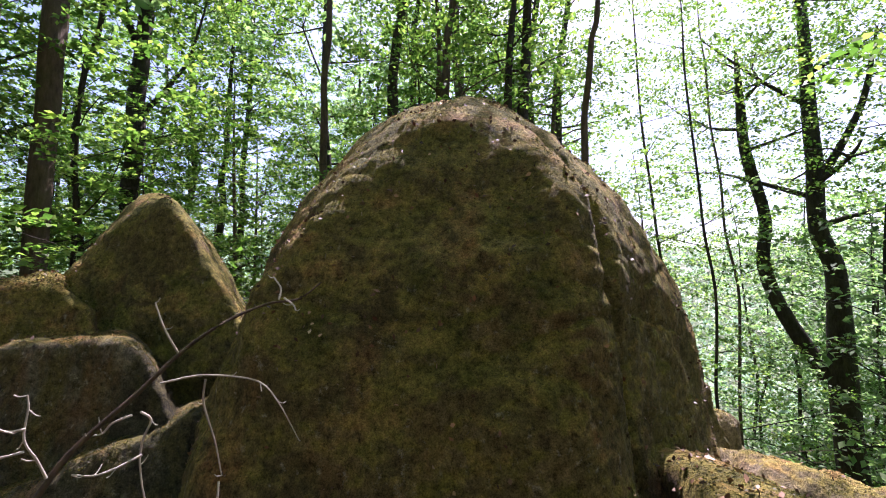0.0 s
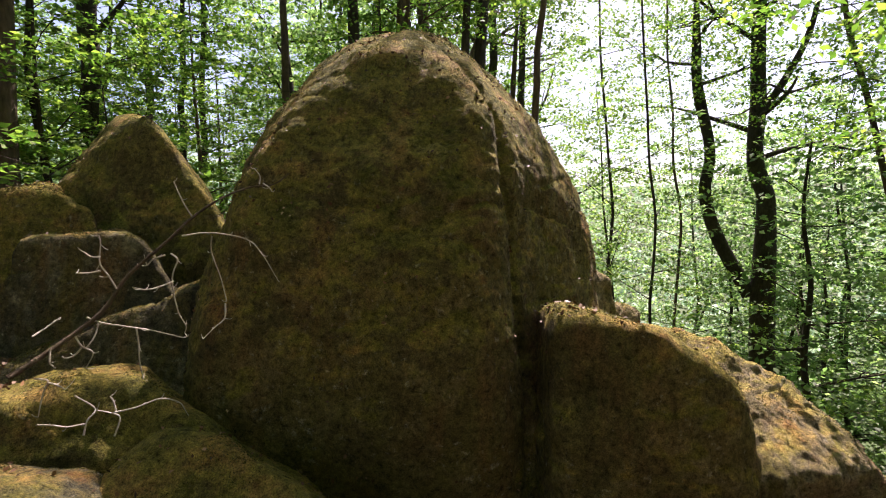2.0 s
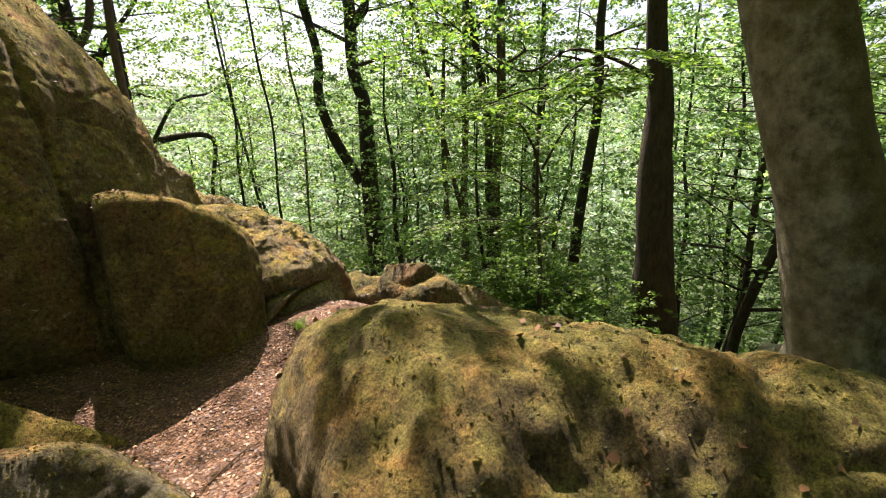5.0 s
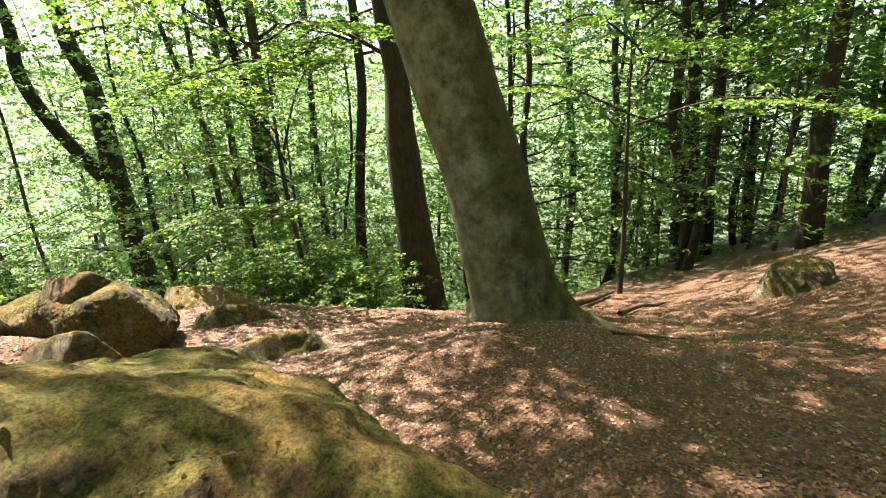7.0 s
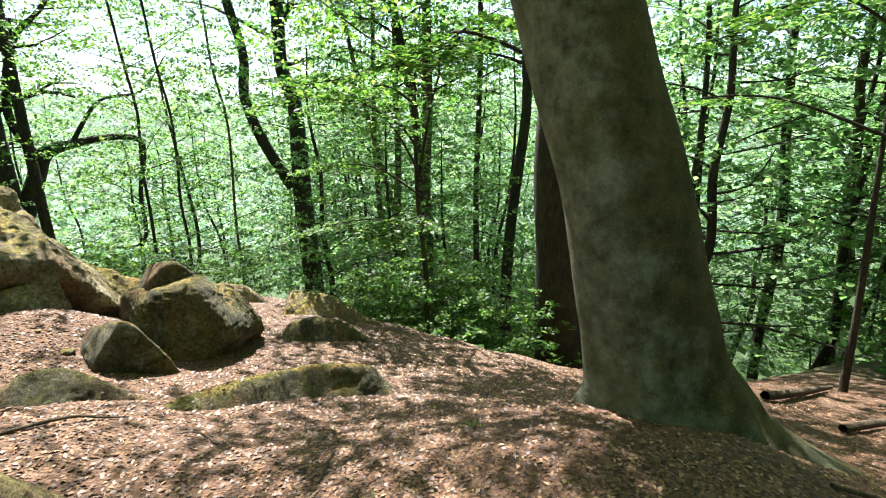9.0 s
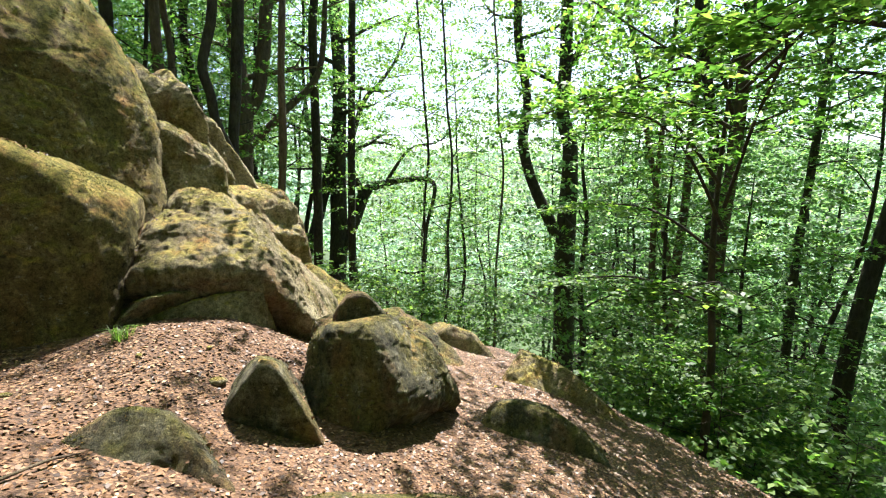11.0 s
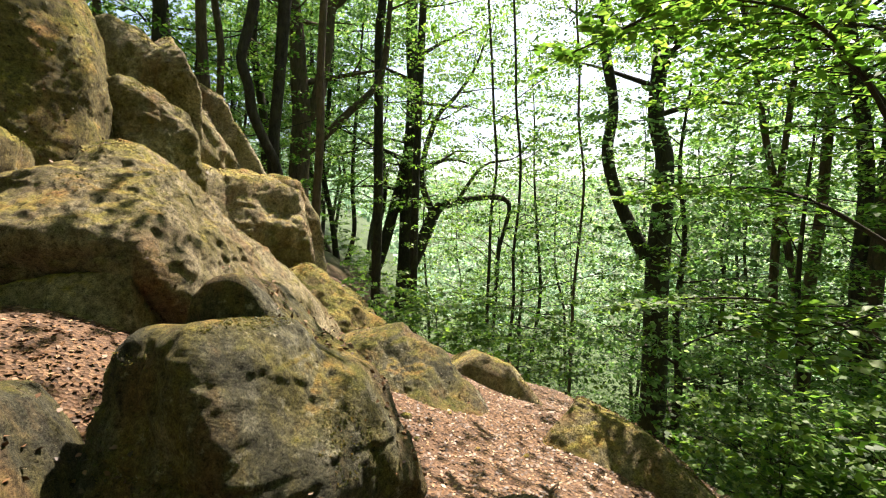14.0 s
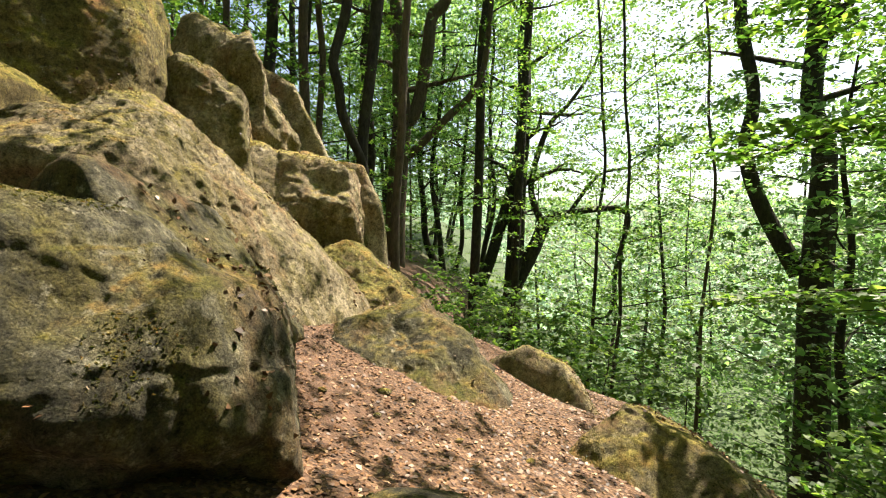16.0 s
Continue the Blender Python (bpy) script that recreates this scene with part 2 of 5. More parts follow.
def ground_z(x, y):
    """Height of the forest floor: a shelf below the rocks that falls away east and north into a valley, with hills beyond."""
    x, y = np.asarray(x, float), np.asarray(y, float)
    s = x + 0.2 * y
    soft = lambda v, k: k * np.logaddexp(0, v / k)
    z = -0.31 * soft(s - 2.5, 0.45) + 0.22 * soft(2.4 - s, 0.5)
    z = z - 0.10 * soft(y - 6, 1.5) * (1 / (1 + np.exp(-(x + 2) / 2)))
    z = z - 0.62 * np.exp(-((x - 0.3) ** 2 + (y - 0.7) ** 2) / 2.4)
    z = z + 0.55 * np.exp(-((x - 6.0) ** 2 + (y + 3.1) ** 2) / 2.6)
    z = z + 0.32 * np.exp(-((x - 3.25) ** 2 + (y - 1.75) ** 2) / 0.7)
    z = z + 7 * np.tanh(0.4 * soft(-(y + 4.3), 0.5) / 7) * (1 / (1 + np.exp(-(x - 3) / 1.5)))
    z = z - 0.36 * soft(s - 8.7, 0.4) / (1 + np.exp(-(y + 0.8) / 0.8))
    z = z - 0.5 * soft(y - 6.4, 0.4) / (1 + np.exp(-(x - 3.4) / 0.5))
    z = np.where(z < -11, -11 + 5 * np.tanh((z + 11) / 5), z)
    z = np.where(z > 2.2, 2.2 + 2.5 * np.tanh((z - 2.2) / 6), z)
    r = np.hypot(x, y)
    rise = np.clip((r - 110) / 500, 0, 1)
    z = z + 62 * rise * rise * (3 - 2 * rise)
    z = z + 0.05 * np.sin(1.7 * x + 0.6 * y) * np.sin(1.3 * y - 0.5 * x) + 0.03 * np.sin(3.9 * x - 1.1) * np.sin(4.3 * y + 0.7)
    return z


_ico = {}
STONES = []


def ico(sub):
    if sub not in _ico:
        bm = bmesh.new()
        bmesh.ops.create_icosphere(bm, subdivisions=sub, radius=1.0)
        _ico[sub] = (np.array([v.co[:] for v in bm.verts]), np.array([[v.index for v in f.verts] for f in bm.faces]))
        bm.free()
    return _ico[sub]


def boulder(label, centre, planes, p=10, sub=6, seed=1, amp=1.0, groove=None, lift=0.0, mat=None, lump=0.0):
    """A rounded stone: flat facets (normal, distance from the centre) blended into one another, then weathered by noise."""
    d, faces = ico(sub)
    pl = np.array(planes)
    h = np.maximum(pl[:, 3], 0.05)
    q = np.maximum((d @ pl[:, :3].T) / h, 0)
    r = 1.0 / np.power(np.power(q, p).sum(1), 1.0 / p)
    v = d * r[:, None]
    off = Vector((seed * 7.3, seed * 3.1, seed * 5.7))
    size = float(np.median(r))
    dis = np.empty(len(v))
    for i, co in enumerate(v):
        c = Vector(co) + off
        bed = Vector((c.x * 0.55, c.y * 0.55, c.z * 2.3))
        seam = abs(noise.noise(bed + Vector((0, 0, 0.35 * noise.noise(c * 0.9)))))
        crack = abs(noise.noise(c * 1.05 + Vector((3.1, 0.7, 5.5))))
        dis[i] = (0.075 * noise.noise(c * 1.2) + 0.055 * noise.fractal(c * 2.6, 0.8, 2.1, 5)
                  + 0.016 * abs(noise.noise(c * 9.0)) + 0.012 * noise.noise(c * 19.0)
                  - 0.020 * max(0.0, 0.06 - seam) / 0.06 - 0.016 * max(0.0, 0.05 - crack) / 0.05
                  + lump * (1.2 * abs(noise.noise(c * 1.4)) + 0.25 * abs(noise.noise(c * 3.1)) - 0.3))
    dis *= amp * min(1.0, 0.45 + 0.5 * size)
    if groove:
        n, o, depth, width = np.array(groove[0]), groove[1], groove[2], groove[3]
        wob = np.array([noise.noise(Vector(co) * 2.0 + off) for co in v]) * 0.08
        dis -= depth * np.exp(-((v @ (n / np.linalg.norm(n)) - o + wob) / width) ** 2)
    v = v + d * dis[:, None]
    ob = mesh_object("boulder", v, faces, mat or ROCK)
    ob.location = Vector(centre) + Vector((0, 0, lift))
    STONES.append((ob, v, faces))
    return tagged(ob, label, "rock")


def tube(points, sides=10, steps=5):
    """Verts and faces of a tapered, slightly knotty stem through (x, y, z, radius)."""
    pts = np.array(points, float)
    # smooth the line by Catmull-Rom
    ext = np.vstack([2 * pts[0] - pts[1], pts, 2 * pts[-1] - pts[-2]])
    line = []
    for i in range(1, len(ext) - 2):
        p0, p1, p2, p3 = ext[i - 1:i + 3]
        for u in np.linspace(0, 1, steps, endpoint=False):
            line.append(0.5 * (2 * p1 + (p2 - p0) * u + (2 * p0 - 5 * p1 + 4 * p2 - p3) * u * u + (3 * p1 - p0 - 3 * p2 + p3) * u ** 3))
    line.append(pts[-1])
    line = np.array(line)
    line[:, 3] = np.maximum(line[:, 3], 0.002)
    vs, fs = [], []
    for i, q in enumerate(line):
        t = Vector(line[min(i + 1, len(line) - 1), :3] - line[max(i - 1, 0), :3]).normalized()
        a = t.orthogonal().normalized() if abs(t.z) < 0.5 else (Vector((1, 0, 0)) - t * t.x).normalized()
        b = t.cross(a)
        for k in range(sides):
            th = 2 * math.pi * k / sides
            rr = q[3] * (1 + 0.07 * noise.noise(Vector((math.cos(th) * 1.5, math.sin(th) * 1.5, i * 0.35 + q[0]))))
            vs.append(Vector(q[:3]) + (a * math.cos(th) + b * math.sin(th)) * rr)
    for i in range(len(line) - 1):
        for k in range(sides):
            k2 = (k + 1) % sides
            fs.append((i * sides + k, i * sides + k2, (i + 1) * sides + k2, (i + 1) * sides + k))
    return [tuple(v) for v in vs], fs


def merge(chunks):
    vs, fs, n = [], [], 0
    for v, f in chunks:
        vs.extend(v)
        fs.extend([tuple(i + n for i in q) for q in f])
        n += len(v)
    return vs, fs


def leaf_quads(rng, centres, length, flat=0.55):
    """Folded leaf blades, four corners each, at the centres, mostly lying flat."""
    n = len(centres)
    nrm = rng.normal(size=(n, 3)) * flat
    nrm[:, 2] += 1.0
    nrm /= np.linalg.norm(nrm, axis=1)[:, None]
    a = rng.normal(size=(n, 3))
    a -= nrm * (a * nrm).sum(1)[:, None]
    a /= np.linalg.norm(a, axis=1)[:, None]
    b = np.cross(nrm, a)
    L = (length * rng.uniform(0.7, 1.25, n))[:, None]
    v = np.stack([centres - a * L * 0.5, centres + b * L * 0.3 + nrm * L * 0.07, centres + a * L * 0.5 - nrm * L * 0.06, centres - b * L * 0.3 + nrm * L * 0.07], 1).reshape(-1, 3)
    return v, np.arange(n * 4).reshape(-1, 4)


def part(name, verts, faces, mat, parent, label=""):
    ob = mesh_object(name, verts, faces, mat)
    ob.parent = parent
    return tagged(ob, label)


def sprays(rng, tips, count, spread):
    """Leaf centres gathered in flat, layered, slightly drooping fans around the twig tips."""
    tips = np.asarray(tips)
    k = max(2, count // (len(tips) * 34))
    fans = []
    per = max(1, count // (len(tips) * k))
    for tip in tips:
        base = tip + rng.normal(size=(k, 3)) * (spread * 0.5, spread * 0.5, spread * 0.4)
        for c in base:
            th = rng.uniform(0, 2 * math.pi)
            ahead, side = np.array((math.cos(th), math.sin(th), rng.uniform(-0.35, 0.1))), np.array((-math.sin(th), math.cos(th), rng.uniform(-0.2, 0.2)))
            u = rng.uniform(0, 1, per)[:, None]
            w = rng.uniform(-1, 1, per)[:, None] * (0.12 + 0.5 * np.sin(math.pi * u ** 0.8))
            size = spread * rng.uniform(0.45, 0.8)
            fans.append(c + ahead * u * size + side * w * size * 0.8 - np.array((0, 0, 1)) * (w * w) * size * 0.25 + rng.normal(size=(per, 3)) * (0.02, 0.02, 0.03) * spread)
    return np.vstack(fans)


def limbs_from(rng, line, count, reach, start=0.35):
    """Side limbs off a stem, rising outwards, each with two forks. Returns tubes and twig tips."""
    line = np.array(line)
    seg = np.linalg.norm(np.diff(line[:, :3], axis=0), axis=1)
    cum = np.concatenate([[0], np.cumsum(seg)])
    chunks, tips = [], []
    for i in range(count):
        f = start + (1 - start) * (i + rng.uniform(0, 0.8)) / count
        q = np.array([np.interp(f * cum[-1], cum, line[:, c]) for c in range(4)])
        th = i * 2.4 + rng.uniform(-0.5, 0.5)
        L = reach * (1.15 - 0.6 * f) * rng.uniform(0.7, 1.2)
        out = np.array([math.cos(th), math.sin(th), rng.uniform(0.15, 0.6)])
        r = max(0.008, q[3] * 0.4)
        mid = q[:3] + out * L * 0.5 + rng.normal(size=3) * 0.08 * L
        end = q[:3] + out * L * (1, 1, 0.8) + rng.normal(size=3) * 0.12 * L
        chunks.append(tube([(*q[:3], r), (*mid, r * 0.65), (*end, r * 0.25)], 5, 2))
        tips += [end, (mid + end) / 2]
        for s in (-1, 1):
            e2 = mid + np.array([math.cos(th + s * 0.9), math.sin(th + s * 0.9), rng.uniform(0, 0.4)]) * L * 0.5
            chunks.append(tube([(*mid, r * 0.5), (*((mid + e2) / 2 + rng.normal(size=3) * 0.05 * L), r * 0.35), (*e2, r * 0.15)], 3, 2))
            tips.append(e2)
    return chunks, tips


_tree_no = [0]


def built_tree(label, trunk, limbs=(), leaves=7000, spread=3.0, length=0.14, bark=None, sides=12, top=0.6, lstart=0.65, crook=0.022):
    """A tree on its own base: trunk with its limbs, and a crown of many small leaves round the twig tips."""
    _tree_no[0] += 1
    rng = np.random.default_rng(100 + _tree_no[0])
    base = np.array(trunk[0][:3])
    gz = float(ground_z(base[0], base[1]))
    root = new("tree")
    root.location = (base[0], base[1], min(base[2], gz) if base[2] < gz else gz)
    o = np.array((*root.location, 0.0))
    tr = [tuple(np.array(q) - o) for q in trunk]
    if base[2] > gz:
        tr = [(tr[0][0], tr[0][1], -0.3, tr[0][3] * 1.15)] + tr
    bent = [tr[0]]
    for q, w in zip(tr, tr[1:]):
        q, w = np.array(q), np.array(w)
        wob = crook * np.linalg.norm(w[:3] - q[:3])
        bent += [tuple((q + w) / 2 + np.append(rng.normal(size=2) * wob, (0, 0))), tuple(w)]
    chunks, tips = [tube(bent, sides, 3)], []
    for lm in limbs:
        l2 = [tuple(np.array(q) - o) for q in lm]
        chunks.append(tube(l2, 8))
        c, t = limbs_from(rng, l2, 5, spread * 0.8, lstart)
        chunks += c
        tips += t
    c, t = limbs_from(rng, tr, 12, spread, top)
    v, f = merge(chunks + c)
    part("trunk", v, f, bark or (BARK if _tree_no[0] % 3 else BARK_BROWN), root)
    v, f = leaf_quads(rng, sprays(rng, tips + t, leaves, spread * 0.5), length)
    part("crown", v, f, LEAF, root)
    return tagged(root, label, "tree")


# ---- ground ----
def ring_grid(steps, turns):
    th = np.linspace(0, 2 * np.pi, turns, endpoint=False)
    rr = np.array(steps)
    x = (3.0 + rr[:, None] * np.cos(th)).ravel()
    y = (0.0 + rr[:, None] * np.sin(th)).ravel()
    faces = [(i * turns + k, i * turns + (k + 1) % turns, (i + 1) * turns + (k + 1) % turns, (i + 1) * turns + k) for i in range(len(rr) - 1) for k in range(turns)]
    return np.stack([x, y, ground_z(x, y)], 1), faces


steps = [0.02] + [0.07 * i for i in range(1, 130)] + [9.1 * 1.07 ** i for i in range(1, 72)]
gv, gf = ring_grid(steps, 260)
tagged(mesh_object("ground", gv, gf, SOIL), "forest floor of brown leaf litter falling into a valley", "ground", kind="structure")
# rocks
boulder('tall grey sandstone boulder with mossy sunlit top and shaded face', (0.35, 3.30, 1.70), [
    (-0.81, -0.41, 0.42, 1.83), (-0.66, -0.39, 0.65, 1.88), (-0.51, -0.39, 0.77, 1.94),
    (-0.19, -0.40, 0.90, 2.00), (0.07, -0.41, 0.91, 1.99), (0.48, -0.41, 0.77, 1.81),
    (0.84, -0.39, 0.37, 1.38), (0.83, -0.38, 0.41, 1.39), (0.57, -0.36, 0.74, 1.60),
    (-0.89, -0.43, 0.16, 1.85), (-0.85, -0.39, 0.36, 1.75), (0.83, 0.32, 0.46, 1.84),
    (0.89, 0.46, 0.00, 1.85), (-0.07, -0.90, 0.43, 1.36), (-0.09, -0.98, 0.17, 1.39),
    (-0.03, -0.97, -0.24, 1.65), (0.78, -0.61, 0.14, 1.12), (0.00, 0.97, 0.26, 1.59),
    (-0.85, 0.49, 0.17, 1.66), (0.00, 0.00, -1.00, 2.00)],
    p=20, sub=7, seed=3, amp=0.75, groove=((0.86, 0.5, 0.0), 0.0, 0.07, 0.05))
boulder('squat grey sandstone block with mossy rounded top', (1.75, 2.35, 0.50), [
    (-0.99, 0.13, 0.11, 0.74), (-0.10, 0.14, 0.98, 1.07), (0.39, 0.03, 0.92, 0.90),
    (0.64, -0.09, 0.76, 0.89), (0.91, -0.39, 0.14, 0.92), (0.95, 0.28, -0.16, 0.59),
    (0.40, 0.19, 0.90, 0.82), (0.41, 0.20, 0.89, 0.82), (0.03, -1.00, 0.05, 0.70),
    (0.76, -0.64, 0.14, 0.87), (0.00, 1.00, 0.09, 0.77), (-1.00, 0.00, 0.00, 0.65),
    (-0.50, -0.87, 0.00, 0.85), (1.00, 0.00, -0.09, 0.88), (0.00, 0.00, -1.00, 0.85)],
    p=14, sub=6, seed=5, amp=0.90)
boulder('broad sloping sandstone outcrop with sunlit moss and undercut ledge', (2.95, 3.20, 0.10), [
    (-0.00, 0.16, 0.99, 1.13), (0.61, -0.14, 0.78, 0.87), (0.52, -0.06, 0.85, 0.83),
    (-0.62, -0.34, 0.71, 0.95), (-0.11, -0.12, 0.99, 1.07), (0.41, 0.09, 0.91, 1.01),
    (0.56, 0.14, 0.82, 0.97), (0.88, 0.17, 0.44, 1.13), (-0.14, -0.52, 0.84, 1.01),
    (0.58, 0.37, 0.73, 0.72), (0.30, -0.57, 0.77, 0.96), (0.06, -0.85, -0.53, 0.92),
    (0.57, -0.68, -0.47, 1.39), (-0.97, 0.17, 0.17, 1.03), (0.00, 0.91, 0.42, 1.53),
    (0.87, 0.00, 0.50, 0.72), (0.00, 0.00, -1.00, 1.10)],
    p=11, sub=7, seed=7, amp=1.10, mat=ROCK_PALE_LIT, lump=0.05)
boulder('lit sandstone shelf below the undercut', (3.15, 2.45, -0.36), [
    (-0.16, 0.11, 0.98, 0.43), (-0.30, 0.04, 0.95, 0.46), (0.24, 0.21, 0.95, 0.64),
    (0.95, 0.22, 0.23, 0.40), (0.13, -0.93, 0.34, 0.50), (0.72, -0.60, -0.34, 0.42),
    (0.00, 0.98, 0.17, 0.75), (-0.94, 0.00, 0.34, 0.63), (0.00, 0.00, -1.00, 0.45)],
    p=18, sub=6, seed=10, amp=1.10, mat=ROCK_PALE_LIT, lump=0.06)
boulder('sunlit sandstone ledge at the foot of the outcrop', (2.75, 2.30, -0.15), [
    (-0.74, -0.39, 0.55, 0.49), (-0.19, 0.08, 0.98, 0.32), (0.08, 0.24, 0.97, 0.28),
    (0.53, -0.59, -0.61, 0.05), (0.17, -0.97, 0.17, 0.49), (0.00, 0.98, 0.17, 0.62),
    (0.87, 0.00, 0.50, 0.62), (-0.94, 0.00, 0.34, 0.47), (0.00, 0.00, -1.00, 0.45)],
    p=14, sub=6, seed=8, amp=1.10, mat=ROCK_PALE_LIT, lump=0.06)
boulder('dark lichened sandstone boulder beside the path', (4.60, 1.90, -0.45), [
    (-1.00, -0.02, -0.03, 0.59), (-0.75, 0.18, 0.64, 0.63), (0.59, 0.13, 0.79, 0.41),
    (0.85, -0.01, 0.52, 0.52), (0.87, -0.39, -0.30, 0.93), (-0.83, -0.01, 0.56, 0.68),
    (-0.09, 0.28, 0.96, 0.36), (-0.02, -0.19, 0.98, 0.73), (0.30, 0.26, 0.92, 0.46),
    (0.65, 0.22, 0.73, 0.34), (0.77, 0.16, 0.62, 0.38), (0.47, 0.36, 0.81, 0.51),
    (0.79, 0.58, 0.20, 0.39), (0.86, 0.51, 0.05, 0.56), (0.03, -0.97, 0.24, 1.01),
    (0.74, -0.35, 0.57, 0.53), (0.45, -0.65, -0.62, 0.78), (-0.45, -0.85, 0.26, 0.94),
    (-0.17, 0.97, 0.17, 1.08), (0.00, 0.00, -1.00, 0.85)],
    p=14, sub=7, seed=9, amp=1.0, mat=ROCK_DARK_SHADED, lump=0.17)
boulder('rounded lichened sandstone knob on the dark boulder', (4.36, 1.80, -0.05), [
    (-0.98, -0.13, 0.12, 0.17), (-0.69, 0.07, 0.72, 0.20), (-0.01, 0.21, 0.98, 0.24),
    (0.75, 0.20, 0.63, 0.23), (-0.84, 0.16, 0.52, 0.15), (0.00, -0.98, 0.17, 0.37),
    (0.00, 0.98, 0.17, 0.50), (0.00, 0.00, -1.00, 0.55)],
    p=14, sub=5, seed=11, amp=0.60, mat=ROCK_DARK_SHADED)
boulder('low mossy sandstone slab ridge with leaf litter', (4.90, 3.90, -1.35), [
    (-0.46, -0.02, 0.89, 0.65), (0.53, 0.28, 0.80, 0.74), (0.85, 0.25, 0.46, 0.84),
    (0.64, 0.17, 0.75, 0.67), (0.81, 0.06, 0.58, 0.85), (0.29, -0.50, 0.82, 0.48),
    (-0.56, -0.66, 0.50, 0.81), (0.00, 0.97, 0.26, 0.77), (0.00, 0.00, -1.00, 0.65)],
    p=12, sub=6, seed=13, amp=1.10, lift=0.05, mat=ROCK_DARK_SHADED, lump=0.12)
boulder('small mossy sandstone boulder in leaf litter', (3.80, 0.95, -0.35), [
    (-0.98, -0.05, 0.20, 0.26), (-0.74, 0.15, 0.66, 0.26), (0.36, 0.33, 0.87, 0.22),
    (0.88, 0.19, 0.43, 0.17), (-0.79, -0.10, 0.61, 0.25), (-0.20, 0.30, 0.93, 0.27),
    (0.77, 0.46, 0.44, 0.19), (0.00, -1.00, 0.00, 0.33), (0.00, 0.98, 0.17, 0.35),
    (0.00, 0.00, -1.00, 0.40)],
    p=18, sub=5, seed=15, amp=0.80, mat=ROCK_DARK_SHADED)
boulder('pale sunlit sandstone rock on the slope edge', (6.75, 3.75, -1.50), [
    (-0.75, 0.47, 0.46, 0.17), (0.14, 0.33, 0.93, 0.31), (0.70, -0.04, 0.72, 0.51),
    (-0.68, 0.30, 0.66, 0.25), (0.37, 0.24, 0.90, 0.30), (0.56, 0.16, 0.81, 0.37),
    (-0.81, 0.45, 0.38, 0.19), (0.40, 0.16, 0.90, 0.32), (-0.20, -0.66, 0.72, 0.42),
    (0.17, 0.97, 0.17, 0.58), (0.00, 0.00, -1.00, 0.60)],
    p=18, sub=6, seed=17, amp=0.90, mat=ROCK_PALE_LIT)
boulder('low grey sandstone rock above the valley', (6.00, 5.20, -1.50), [
    (-0.45, 0.18, 0.87, 0.26), (0.39, 0.25, 0.89, 0.17), (0.81, 0.15, 0.57, 0.28),
    (0.00, -0.87, 0.50, 0.57), (0.00, 0.98, 0.17, 0.71), (-0.87, 0.00, 0.50, 0.66),
    (0.00, 0.00, -1.00, 0.70)],
    p=16, sub=5, seed=19, amp=0.90, lift=0.08, mat=ROCK_PALE_LIT)
boulder('low dark sandstone rock half buried in leaves', (6.35, 1.40, -1.50), [
    (-0.72, 0.49, 0.49, 0.84), (0.21, 0.36, 0.91, 0.45), (0.59, 0.13, 0.79, 0.28),
    (0.68, 0.04, 0.73, 0.28), (-0.22, 0.51, 0.83, 0.70), (0.40, 0.19, 0.90, 0.38),
    (0.73, -0.14, 0.67, 0.28), (-0.15, -0.85, 0.50, 0.36), (0.16, 0.93, 0.34, 0.49),
    (0.00, 0.00, -1.00, 0.40)],
    p=16, sub=5, seed=21, amp=0.90, lift=0.12, mat=ROCK_DARK_SHADED)
boulder('flat lichened sandstone rock half buried in the path', (5.25, -0.35, -1.00), [
    (-0.21, 0.51, 0.83, 0.77), (0.32, 0.46, 0.83, 0.29), (0.32, 0.45, 0.83, 0.30),
    (0.82, -0.04, 0.56, 0.41), (0.16, 0.44, 0.88, 0.33), (0.38, 0.29, 0.88, 0.31),
    (0.78, -0.22, 0.58, 0.40), (-0.07, -0.76, 0.64, 0.35), (0.08, 0.86, 0.50, 0.56),
    (0.00, 0.00, -1.00, 0.40)],
    p=16, sub=5, seed=23, amp=0.90, lift=0.10, mat=ROCK_DARK_SHADED)
boulder('flat grey sandstone stone sunk in leaf litter', (3.45, 0.15, -0.50), [
    (-0.56, 0.19, 0.81, 0.50), (0.24, 0.43, 0.87, 0.33), (0.73, 0.39, 0.56, 0.20),
    (0.00, -0.77, 0.64, 0.21), (0.00, 0.87, 0.50, 0.28), (0.00, 0.00, -1.00, 0.30)],
    p=16, sub=5, seed=25, amp=0.70, lift=0.07, mat=ROCK_DARK_SHADED)
boulder('large rounded boulder covered in green and yellow moss', (2.05, -2.55, 0.35), [
    (-0.85, 0.37, 0.37, 1.53), (-0.55, 0.48, 0.69, 1.63), (-0.17, 0.44, 0.88, 1.52),
    (0.20, 0.28, 0.94, 1.22), (0.26, 0.24, 0.94, 1.17), (0.36, 0.12, 0.92, 1.08),
    (0.40, 0.02, 0.91, 1.06), (0.53, 0.20, 0.83, 1.00), (0.80, -0.12, 0.59, 1.16),
    (0.78, -0.09, 0.61, 1.15), (0.81, -0.20, 0.56, 1.24), (0.69, 0.22, 0.69, 1.01),
    (0.93, -0.04, 0.36, 1.10), (0.61, 0.41, 0.68, 1.02), (0.81, 0.31, 0.51, 1.20),
    (0.91, 0.39, -0.10, 1.56), (-0.95, 0.17, 0.26, 1.19), (-0.41, -0.49, 0.77, 1.03),
    (-0.60, 0.72, 0.34, 1.52), (0.00, 0.00, -1.00, 0.95)],
    p=18, sub=7, seed=27, amp=1.00, mat=ROCK_MOSSY, groove=((-0.45, 0.86, 0.25), 0.02, 0.04, 0.035))
